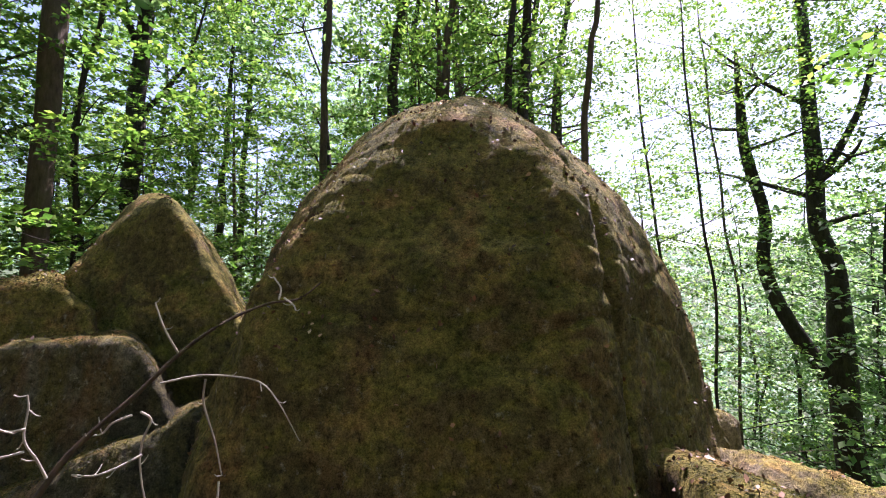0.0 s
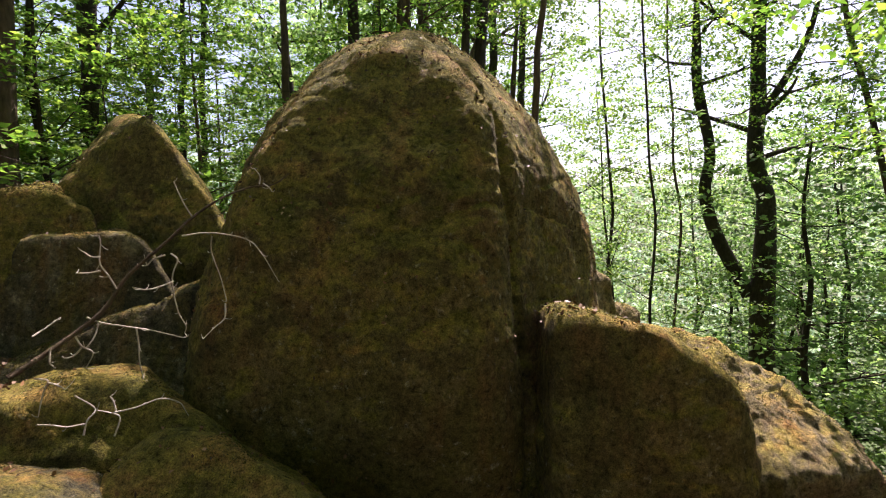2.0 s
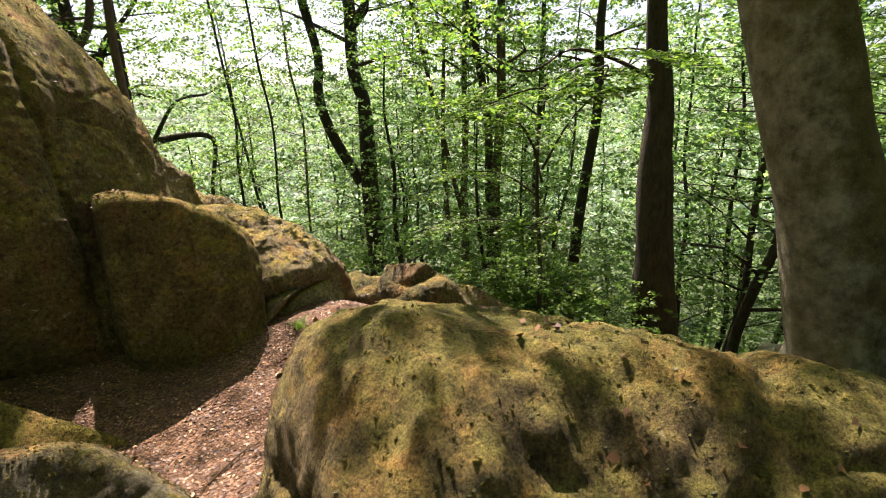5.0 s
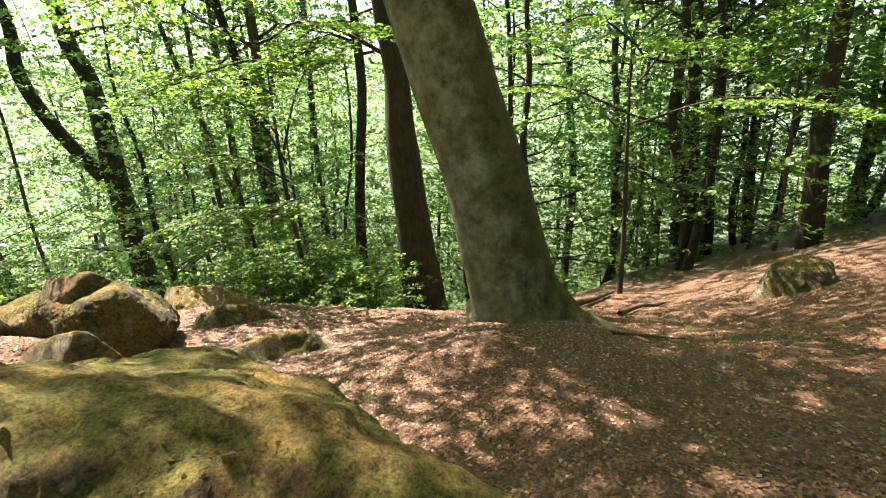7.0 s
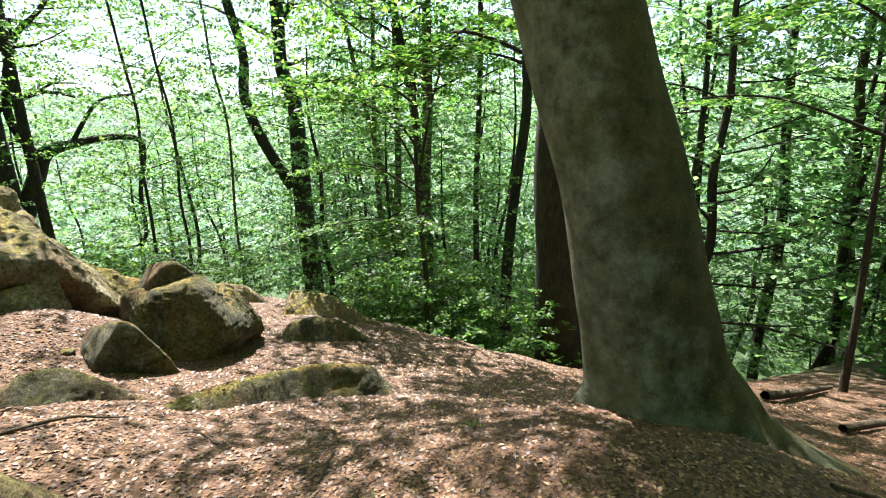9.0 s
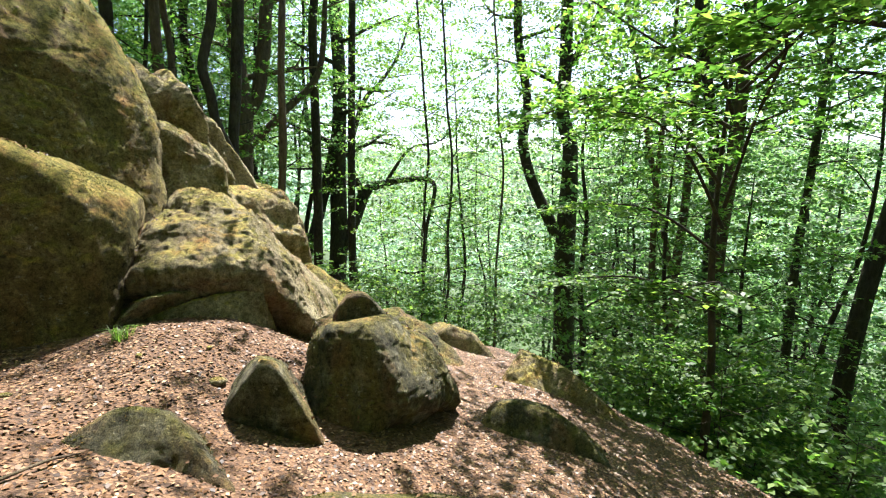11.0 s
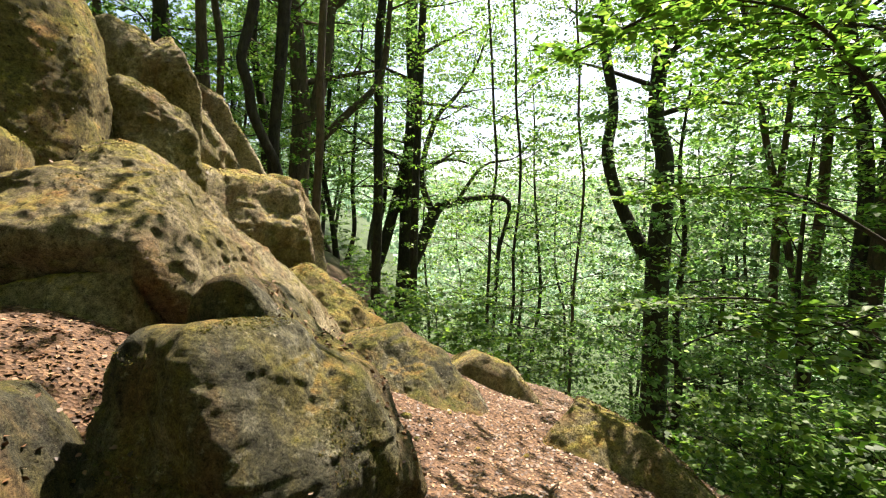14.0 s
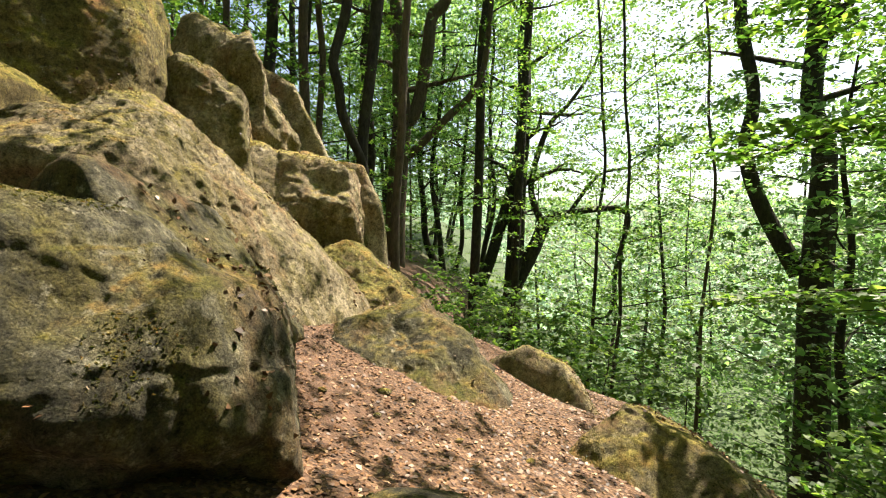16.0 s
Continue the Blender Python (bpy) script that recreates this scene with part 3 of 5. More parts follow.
boulder('low slab with a pale sunlit top and moss patches', (-0.45, 0.30, 0.05), [
    (0.71, 0.47, 0.53, 0.68), (0.00, -0.24, 0.97, 0.24), (0.00, -0.98, 0.17, 0.86),
    (0.00, 0.98, 0.17, 1.06), (-0.98, 0.00, 0.17, 1.26), (0.91, 0.00, 0.42, 0.79),
    (0.00, 0.00, -1.00, 0.55)],
    p=18, sub=6, seed=29, amp=0.80, mat=ROCK_PALE_LIT)
boulder('small grey mossy boulder beside the large boulder', (0.75, -0.75, 0.30), [
    (0.29, 0.47, 0.83, 0.41), (0.61, 0.40, 0.69, 0.32), (0.83, 0.28, 0.49, 0.25),
    (-0.08, -0.86, 0.50, 0.40), (0.00, 0.97, 0.26, 0.41), (-0.94, 0.00, 0.34, 0.52),
    (0.00, 0.00, -1.00, 0.40)],
    p=16, sub=6, seed=30, amp=0.70, mat=ROCK_DARK_SHADED)
boulder('sloping mossy slab leaning against the tall boulder', (-0.55, 1.55, 0.20), [
    (0.07, 0.35, 0.93, 0.69), (0.47, 0.47, 0.75, 0.45), (0.68, 0.44, 0.59, 0.45),
    (-0.67, -0.12, 0.74, 0.97), (0.13, -0.75, 0.64, 0.48), (0.00, -1.00, 0.09, 0.70),
    (-0.98, 0.00, 0.17, 1.35), (0.00, 0.98, 0.17, 0.54), (0.00, 0.00, -1.00, 0.60)],
    p=20, sub=6, seed=31, amp=0.80, mat=ROCK)
boulder('pointed sandstone boulder with sunlit mossy crown', (-2.30, 4.30, 1.70), [
    (-0.66, -0.57, 0.48, 1.41), (-0.53, -0.52, 0.67, 1.54), (0.07, -0.19, 0.98, 1.59),
    (0.83, 0.37, 0.41, 0.46), (0.73, 0.29, 0.62, 0.68), (-0.63, -0.58, 0.51, 1.35),
    (-0.08, -0.96, 0.26, 0.86), (0.00, -1.00, 0.00, 1.00), (0.00, 0.97, 0.26, 0.87),
    (0.00, 0.00, -1.00, 1.50)],
    p=20, sub=6, seed=33, amp=1.00)
boulder('flat topped sandstone boulder with a sunlit leafy top', (-3.10, 3.70, 1.50), [
    (-0.05, -0.14, 0.99, 1.04), (0.56, 0.38, 0.74, 0.63), (0.81, 0.57, 0.14, 0.24),
    (-0.19, -0.22, 0.96, 1.05), (0.00, -0.97, 0.26, 0.56), (0.00, 0.98, 0.17, 1.08),
    (-1.00, 0.00, 0.09, 1.30), (0.00, 0.00, -1.00, 1.30)],
    p=20, sub=6, seed=35, amp=1.00)
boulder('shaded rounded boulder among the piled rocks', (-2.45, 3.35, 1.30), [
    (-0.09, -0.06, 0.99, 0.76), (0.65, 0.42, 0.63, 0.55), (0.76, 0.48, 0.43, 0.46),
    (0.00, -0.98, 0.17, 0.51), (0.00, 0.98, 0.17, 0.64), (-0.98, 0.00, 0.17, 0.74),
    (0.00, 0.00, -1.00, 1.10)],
    p=18, sub=6, seed=37, amp=0.90, mat=ROCK_DARK_SHADED)
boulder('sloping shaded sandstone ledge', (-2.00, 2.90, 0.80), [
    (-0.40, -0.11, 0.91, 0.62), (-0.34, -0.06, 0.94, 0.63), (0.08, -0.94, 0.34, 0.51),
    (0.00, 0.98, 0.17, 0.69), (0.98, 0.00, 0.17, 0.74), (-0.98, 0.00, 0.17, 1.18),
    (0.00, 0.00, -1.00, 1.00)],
    p=18, sub=6, seed=39, amp=0.90, mat=ROCK_DARK_SHADED)
boulder('dark mossy boulder beside the low slab', (-1.75, 0.95, 0.48), [
    (-0.30, -0.10, 0.95, 0.52), (0.20, 0.25, 0.95, 0.50), (0.60, -0.30, 0.74, 0.52),
    (0.95, 0.10, 0.30, 0.60), (0.10, -0.95, 0.30, 0.50), (0.00, 0.98, 0.17, 0.60),
    (-0.98, 0.00, 0.17, 1.00), (0.00, 0.00, -1.00, 0.70)],
    p=12, sub=5, seed=61, amp=1.00, lump=0.1, mat=ROCK_DARK_SHADED)
boulder('low mossy boulder at the foot of the rocks', (-1.75, 2.00, 0.45), [
    (-0.36, -0.01, 0.93, 0.76), (0.03, 0.29, 0.96, 0.80), (-0.17, 0.11, 0.98, 0.73),
    (0.56, 0.48, 0.68, 0.66), (0.16, -0.89, 0.42, 0.65), (0.17, -0.98, 0.00, 0.90),
    (0.00, 0.98, 0.17, 0.60), (-0.98, 0.00, 0.17, 1.24), (0.00, 0.00, -1.00, 0.85)],
    p=18, sub=6, seed=41, amp=0.90)
boulder('weathered sandstone outcrop with moss and pale drip streaks', (2.00, 5.20, 1.20), [
    (-0.12, -0.28, 0.95, 0.96), (0.63, 0.15, 0.76, 0.60), (0.73, 0.20, 0.65, 0.62),
    (0.32, -0.11, 0.94, 0.74), (0.53, 0.16, 0.83, 0.48), (0.79, 0.59, 0.13, 0.23),
    (0.34, -0.93, 0.17, 0.75), (0.95, -0.25, 0.17, 0.80), (0.00, 0.98, 0.17, 0.75),
    (-1.00, 0.00, 0.00, 1.00), (0.00, 0.00, -1.00, 1.70)],
    p=12, sub=6, seed=43, amp=1.30, mat=ROCK_PALE_LIT, lump=0.12)
boulder('upper sandstone outcrop boulder with mossy rounded ledges', (1.55, 6.40, 1.60), [
    (0.29, -0.17, 0.94, 1.44), (0.81, 0.25, 0.54, 0.44), (0.45, -0.04, 0.89, 1.06),
    (0.76, 0.16, 0.63, 0.82), (0.75, 0.36, 0.55, 0.41), (0.71, 0.26, 0.65, 0.68),
    (0.76, 0.33, 0.56, 0.60), (0.33, -0.91, 0.26, 0.76), (0.94, -0.34, 0.09, 0.78),
    (0.00, 0.98, 0.17, 1.45), (-1.00, 0.00, 0.00, 0.95), (0.00, 0.00, -1.00, 2.10)],
    p=12, sub=6, seed=45, amp=1.30, mat=ROCK_PALE_LIT, lump=0.12)
boulder('mossy overhanging sandstone shelf with orange leaf litter', (2.90, 5.90, 0.20), [
    (0.09, -0.15, 0.98, 0.96), (0.29, 0.00, 0.96, 0.73), (0.89, 0.42, 0.19, 0.56),
    (0.43, -0.75, 0.50, 0.65), (0.41, -0.71, -0.57, 0.68), (0.00, 0.98, 0.17, 0.89),
    (-1.00, 0.00, 0.00, 0.90), (0.00, 0.00, -1.00, 0.70)],
    p=12, sub=6, seed=47, amp=1.30, mat=ROCK_PALE_LIT, lump=0.12)
boulder('pale sandstone boulder at the end of the outcrop', (2.90, 7.20, 0.30), [
    (0.04, -0.14, 0.99, 0.78), (0.85, 0.34, 0.40, 0.35), (0.92, 0.38, 0.10, 0.41),
    (0.49, -0.85, 0.17, 0.56), (0.00, 0.98, 0.17, 0.69), (-1.00, 0.00, 0.00, 0.80),
    (0.00, 0.00, -1.00, 1.70)],
    p=18, sub=5, seed=49, amp=1.00, mat=ROCK_PALE_LIT)
boulder('pale drip-streaked sandstone column on the outcrop', (1.69, 6.00, 2.08), [
    (-0.17, -0.54, 0.82, 0.63), (0.82, 0.51, 0.28, 0.19), (0.80, 0.60, -0.04, 0.21),
    (0.17, -0.98, 0.09, 0.33), (-1.00, 0.00, 0.00, 0.60), (0.00, 0.98, 0.17, 0.59),
    (0.00, 0.00, -1.00, 1.00)],
    p=10, sub=6, seed=55, amp=1.30, mat=ROCK_PALE_LIT, lump=0.10)
boulder('mossy weathered sandstone hump of the outcrop', (1.90, 6.77, 1.86), [
    (0.47, -0.00, 0.88, 0.39), (0.81, 0.38, 0.44, 0.21), (0.25, -0.93, 0.26, 0.30),
    (-1.00, 0.00, 0.00, 0.70), (0.00, 0.98, 0.17, 0.59), (0.00, 0.00, -1.00, 1.20)],
    p=10, sub=6, seed=57, amp=1.30, mat=ROCK_PALE_LIT, lump=0.10)
boulder('shaded mossy sandstone foot of the outcrop', (3.90, 5.30, -0.90), [
    (-0.44, -0.21, 0.88, 0.80), (0.67, 0.30, 0.68, 0.65), (0.90, 0.33, 0.28, 0.67),
    (0.54, 0.21, 0.81, 0.50), (0.32, -0.69, 0.64, 0.48), (0.00, 0.98, 0.17, 0.89),
    (-0.97, 0.17, 0.17, 0.66), (0.00, 0.00, -1.00, 0.90)],
    p=18, sub=6, seed=51, amp=1.20, mat=ROCK_MOSSY, lump=0.15)
boulder('dark mossy boulder on the forest floor', (10.34, -6.19, -1.15), [
    (0.03, 0.00, 1.00, 0.25), (0.78, -0.45, 0.42, 0.65), (-0.78, 0.45, 0.42, 0.52),
    (0.32, 0.88, 0.34, 0.39), (-0.32, -0.88, 0.34, 0.39), (0.49, 0.41, 0.77, 0.41),
    (0.00, 0.00, -1.00, 0.60)],
    p=10, sub=5, seed=53, amp=1.20, mat=ROCK_DARK_SHADED)

# trees
built_tree('forked dark beech tree with two long bare stems', [(14.18, 17.64, -8.74, 0.545), (14.17, 17.65, -5.74, 0.486), (14.08, 17.71, -0.96, 0.456), (14.10, 17.70, 2.96, 0.335), (13.76, 17.92, 4.60, 0.307), (13.81, 17.89, 7.20, 0.287), (13.77, 17.92, 9.71, 0.256), (13.69, 17.97, 18.71, 0.090)],
    [[(13.71, 17.96, -0.96, 0.307), (12.73, 18.56, 1.34, 0.266), (12.24, 18.85, 3.32, 0.251), (12.37, 18.77, 5.22, 0.219), (11.93, 19.02, 7.88, 0.217), (11.85, 19.06, 9.92, 0.187), (11.81, 19.08, 12.42, 0.065)],
     [(13.99, 17.77, 6.67, 0.170), (14.64, 17.32, 8.12, 0.126), (15.10, 16.97, 9.52, 0.110), (15.50, 16.68, 11.97, 0.039)]], leaves=20000, spread=5.2, top=0.55, lstart=0.66, length=0.16, crook=0.008)
built_tree('broad dark tree trunk with slightly bulging base', [(12.25, 1.61, -4.17, 0.651), (12.24, 1.63, -3.38, 0.581), (12.16, 1.76, -1.48, 0.460), (12.09, 1.87, 0.42, 0.408), (12.07, 1.90, 2.20, 0.299), (11.96, 2.09, 3.90, 0.226), (11.69, 2.52, 11.88, 0.079)],
    [[(12.04, 1.96, 2.71, 0.055), (11.47, 2.77, 3.27, 0.044), (10.80, 3.55, 3.54, 0.036), (9.90, 4.35, 3.12, 0.025), (8.38, 5.72, 4.56, 0.009)]], leaves=9000, spread=4.0, top=0.72, lstart=0.9, bark=BARK, crook=0.004)
built_tree('slender grey beech trunk among the undergrowth', [(-6.82, 7.09, -0.21, 0.192), (-6.81, 7.10, 2.79, 0.172), (-6.79, 7.12, 5.36, 0.180), (-6.78, 7.13, 7.37, 0.186), (-6.78, 7.13, 12.37, 0.065)],
    [], leaves=3500, spread=2.6, top=0.7)
built_tree('thin crooked beech trunk', [(-7.63, 9.06, 0.37, 0.072), (-7.70, 9.00, 3.37, 0.064), (-7.86, 8.86, 5.47, 0.064), (-7.78, 8.93, 6.96, 0.056), (-7.59, 9.09, 8.70, 0.050), (-7.31, 9.33, 13.68, 0.017)],
    [], leaves=5000, spread=2.5)
built_tree('dark beech trunk with a forked top', [(-7.71, 10.28, 1.70, 0.210), (-7.70, 10.28, 4.70, 0.187), (-7.67, 10.30, 6.92, 0.204), (-7.59, 10.36, 8.66, 0.174), (-7.56, 10.39, 9.55, 0.165), (-7.46, 10.46, 14.55, 0.058)],
    [[(-7.74, 10.25, 8.45, 0.080), (-7.94, 10.10, 9.37, 0.067), (-8.19, 9.90, 11.85, 0.024)],
     [(-7.52, 10.41, 6.68, 0.069), (-7.02, 10.76, 7.68, 0.049), (-6.73, 10.95, 8.52, 0.038), (-6.32, 11.21, 10.97, 0.013)]], leaves=8000, spread=3.4, top=0.62)
built_tree('thin upright beech trunk in dappled light', [(-3.40, 11.38, 2.77, 0.111), (-3.41, 11.38, 5.77, 0.099), (-3.42, 11.37, 7.88, 0.090), (-3.32, 11.40, 10.09, 0.080), (-3.15, 11.45, 18.08, 0.028)],
    [], leaves=350, spread=1.6, top=0.85)
built_tree('thin upright beech trunk in dappled light', [(-1.56, 10.78, 3.77, 0.154), (-1.52, 10.79, 6.77, 0.138), (-1.46, 10.79, 8.18, 0.122), (-1.29, 10.82, 9.63, 0.106), (-0.83, 10.88, 17.62, 0.037)],
    [], leaves=350, spread=1.6, top=0.85)
built_tree('thin upright beech trunk in dappled light', [(-1.70, 16.81, 6.53, 0.145), (-1.68, 16.81, 9.53, 0.129), (-1.64, 16.82, 11.55, 0.120), (-1.42, 16.84, 13.63, 0.110), (-1.11, 16.87, 19.62, 0.038)],
    [], leaves=5000, spread=2.8)
# crown is out of view, its leaf count set to shade the piled rocks
built_tree('thin upright beech trunk in dappled light', [(-0.26, 10.40, 4.00, 0.120), (-0.23, 10.41, 7.00, 0.107), (-0.18, 10.41, 8.15, 0.094), (-0.02, 10.41, 9.32, 0.082), (0.51, 10.42, 17.31, 0.029)],
    [], leaves=1000, spread=2.0, top=0.8)
built_tree('thin upright beech trunk in dappled light', [(2.79, 17.72, 7.15, 0.173), (2.85, 17.71, 10.15, 0.155), (2.96, 17.69, 12.07, 0.134), (3.26, 17.64, 14.00, 0.112), (3.72, 17.56, 19.99, 0.039)],
    [], leaves=5000, spread=2.8)
built_tree('thin upright beech trunk in dappled light', [(4.33, 19.47, 7.38, 0.160), (4.39, 19.45, 10.37, 0.143), (4.56, 19.42, 12.72, 0.132), (4.92, 19.33, 15.07, 0.120), (5.37, 19.23, 21.05, 0.042)],
    [], leaves=5000, spread=2.8)
# unseen crown, thickened to throw shade on the low boulders
built_tree('thin upright beech trunk in dappled light', [(2.70, 9.58, 2.20, 0.090), (2.77, 9.56, 5.19, 0.080), (2.90, 9.52, 6.88, 0.069), (3.13, 9.46, 8.59, 0.058), (3.65, 9.30, 16.57, 0.020)],
    [], leaves=2200, spread=2.6, top=0.8)
built_tree('thin upright beech trunk in dappled light', [(-9.35, 17.52, 1.92, 0.157), (-9.36, 17.51, 4.92, 0.140), (-9.38, 17.50, 6.85, 0.122), (-9.26, 17.56, 8.84, 0.103), (-9.08, 17.66, 14.83, 0.036)],
    [], leaves=5000, spread=2.8)
built_tree('thin upright beech trunk in dappled light', [(-9.60, 19.64, 1.72, 0.153), (-9.60, 19.64, 4.72, 0.137), (-9.61, 19.64, 7.51, 0.127), (-9.44, 19.72, 10.39, 0.118), (-9.27, 19.80, 16.39, 0.041)],
    [], leaves=5000, spread=2.8)
built_tree('thin dark twin stemmed tree', [(16.51, 13.04, -7.12, 0.225), (16.49, 13.06, -4.12, 0.201), (16.44, 13.11, -2.09, 0.175), (16.56, 12.99, 0.84, 0.148), (16.57, 12.97, 4.06, 0.132), (16.64, 12.90, 8.33, 0.116), (16.67, 12.86, 13.33, 0.041)],
    [[(16.39, 13.17, -2.34, 0.110), (15.97, 13.58, 0.36, 0.110), (15.53, 14.01, 3.00, 0.099), (15.10, 14.40, 6.04, 0.087), (14.64, 14.79, 8.77, 0.087), (14.44, 14.96, 11.26, 0.030)],
     [(15.90, 13.65, -3.95, 0.127), (15.83, 13.72, -0.14, 0.123), (15.84, 13.71, 2.28, 0.098), (16.00, 13.55, 6.78, 0.072), (16.05, 13.51, 9.28, 0.025)]], leaves=8000, spread=3.4, top=0.62)
built_tree('slim dark tree on the valley slope', [(15.99, 10.61, -6.38, 0.221), (15.97, 10.64, -3.38, 0.197), (15.84, 10.79, 1.17, 0.171), (15.59, 11.08, 4.23, 0.159), (15.24, 11.47, 7.75, 0.140), (14.99, 11.75, 12.74, 0.049)],
    [], leaves=8000, spread=3.4, top=0.62)
built_tree('twisted oak with a long bent horizontal branch', [(3.40, 27.03, -10.31, 0.659), (3.39, 27.03, -7.31, 0.589), (3.34, 27.02, -2.00, 0.536), (3.43, 27.03, 3.89, 0.450), (3.50, 27.04, 8.73, 0.383), (3.37, 27.03, 13.51, 0.317), (3.29, 27.02, 19.51, 0.111)],
    [[(3.53, 27.04, -2.65, 0.422), (4.41, 27.12, -0.65, 0.399), (5.08, 27.16, 0.93, 0.347), (6.37, 27.18, 1.42, 0.215), (7.87, 27.13, 1.70, 0.178), (9.04, 27.04, 1.65, 0.158), (9.41, 27.00, 0.95, 0.128), (8.89, 27.05, -1.39, 0.116), (8.57, 27.08, -4.24, 0.089), (6.09, 27.31, -4.10, 0.031)],
     [(3.45, 27.03, -4.64, 0.260), (1.01, 26.67, -4.95, 0.299), (1.96, 26.84, -1.40, 0.329), (2.99, 26.98, 2.90, 0.291), (3.28, 27.02, 5.38, 0.102)],
     [(4.84, 27.14, 0.67, 0.222), (4.11, 27.10, 2.92, 0.176), (4.86, 27.15, 6.14, 0.157), (6.10, 27.18, 7.69, 0.107), (7.24, 27.16, 9.51, 0.074), (7.92, 27.15, 11.91, 0.026)],
     [(6.22, 27.18, 1.35, 0.123), (7.79, 27.14, 3.57, 0.089), (9.78, 26.95, 4.16, 0.056), (11.27, 26.81, 6.16, 0.020)]], leaves=15000, spread=5.0, top=0.42, lstart=0.6, length=0.19)
built_tree('forked dark tree with curving limbs', [(0.53, 15.12, -3.95, 0.382), (0.53, 15.12, -0.95, 0.341), (0.53, 15.12, 2.17, 0.339), (0.61, 15.15, 3.91, 0.329), (0.49, 15.11, 5.44, 0.270), (0.27, 15.02, 7.89, 0.210), (0.06, 14.93, 12.89, 0.074)],
    [[(0.62, 15.15, 3.53, 0.242), (1.07, 15.32, 4.32, 0.233), (1.33, 15.40, 6.07, 0.233), (1.47, 15.45, 7.42, 0.213), (1.91, 15.58, 8.01, 0.193), (2.69, 15.81, 10.37, 0.068)],
     [(0.79, 15.22, 2.57, 0.146), (2.05, 15.62, 3.98, 0.137), (3.14, 15.87, 5.36, 0.116), (3.42, 15.93, 8.03, 0.086), (3.55, 15.95, 10.53, 0.030)]], leaves=8000, spread=3.4, top=0.5)
built_tree('straight grey trunk beside the outcrop', [(1.28, 10.55, -1.49, 0.153), (1.32, 10.57, 1.51, 0.136), (1.40, 10.60, 3.16, 0.136), (1.56, 10.68, 5.62, 0.150), (1.81, 10.79, 13.62, 0.052)],
    [], leaves=1500, spread=2.0, top=0.8)
built_tree('curving brown trunk beside the outcrop', [(1.91, 10.30, -1.48, 0.110), (1.59, 10.14, 1.44, 0.098), (1.10, 9.90, 2.71, 0.115), (0.90, 9.79, 3.85, 0.113), (1.15, 9.92, 5.29, 0.114), (1.57, 10.15, 10.27, 0.040)],
    [], leaves=1500, spread=2.0, top=0.75)
built_tree('thin dark trunk in the shade', [(-0.32, 11.40, 0.15, 0.099), (-0.35, 11.38, 3.15, 0.089), (-0.45, 11.32, 6.14, 0.088), (-0.54, 11.27, 11.14, 0.031)],
    [], leaves=5000, spread=2.6)
built_tree('slender young tree with fine spreading branches', [(7.20, 16.82, -4.09, 0.064), (7.24, 16.80, -1.09, 0.057), (7.39, 16.74, 2.45, 0.051), (7.09, 16.86, 6.36, 0.045), (6.85, 16.94, 10.63, 0.039), (6.74, 16.98, 14.63, 0.014)],
    [], leaves=6000, spread=3.6, top=0.25, length=0.13)
built_tree('slender young tree with fine spreading branches', [(7.73, 14.41, -3.67, 0.054), (7.76, 14.40, -0.67, 0.048), (7.87, 14.34, 2.39, 0.042), (7.61, 14.47, 5.78, 0.038), (7.41, 14.56, 9.50, 0.033), (7.30, 14.61, 13.50, 0.012)],
    [], leaves=6000, spread=3.6, top=0.25, length=0.13)
built_tree('slender young tree with fine spreading branches', [(11.26, 19.34, -4.57, 0.070), (11.29, 19.33, -1.57, 0.062), (11.43, 19.26, 2.48, 0.055), (11.08, 19.44, 6.97, 0.049), (10.81, 19.58, 11.91, 0.043), (10.70, 19.64, 15.90, 0.015)],
    [], leaves=6000, spread=3.6, top=0.25, length=0.13)
built_tree('dark upright trunk on the shaded forest floor', [(22.56, -5.40, -7.32, 0.374), (22.56, -5.33, -4.32, 0.334), (22.58, -4.90, 0.93, 0.254), (22.58, -4.65, 4.56, 0.205), (22.59, -4.45, 10.55, 0.072)],
    [], leaves=7000, spread=3.0)
built_tree('dark upright trunk on the shaded forest floor', [(24.50, -6.24, -7.57, 0.283), (24.50, -6.19, -4.57, 0.252), (24.52, -5.92, 0.82, 0.220), (24.53, -5.81, 4.68, 0.210), (24.54, -5.73, 10.68, 0.074)],
    [], leaves=7000, spread=3.0)
built_tree('dark upright trunk on the shaded forest floor', [(26.58, -5.04, -8.49, 0.230), (26.58, -4.97, -5.49, 0.206), (26.59, -4.51, 0.76, 0.157), (26.59, -4.28, 5.16, 0.136), (26.59, -4.13, 11.16, 0.047)],
    [], leaves=7000, spread=3.0)
built_tree('dark upright trunk on the shaded forest floor', [(27.28, -8.13, -7.91, 0.246), (27.29, -8.07, -4.91, 0.220), (27.34, -7.75, -0.48, 0.205), (27.35, -7.65, 4.85, 0.216), (27.36, -7.60, 10.85, 0.076)],
    [], leaves=7000, spread=3.0)
built_tree('dark upright trunk on the shaded forest floor', [(17.10, -8.02, -5.41, 0.347), (17.12, -7.95, -2.41, 0.310), (17.19, -7.68, 0.85, 0.226), (17.19, -7.65, 3.42, 0.194), (17.20, -7.62, 9.42, 0.068)],
    [], leaves=7000, spread=3.0)
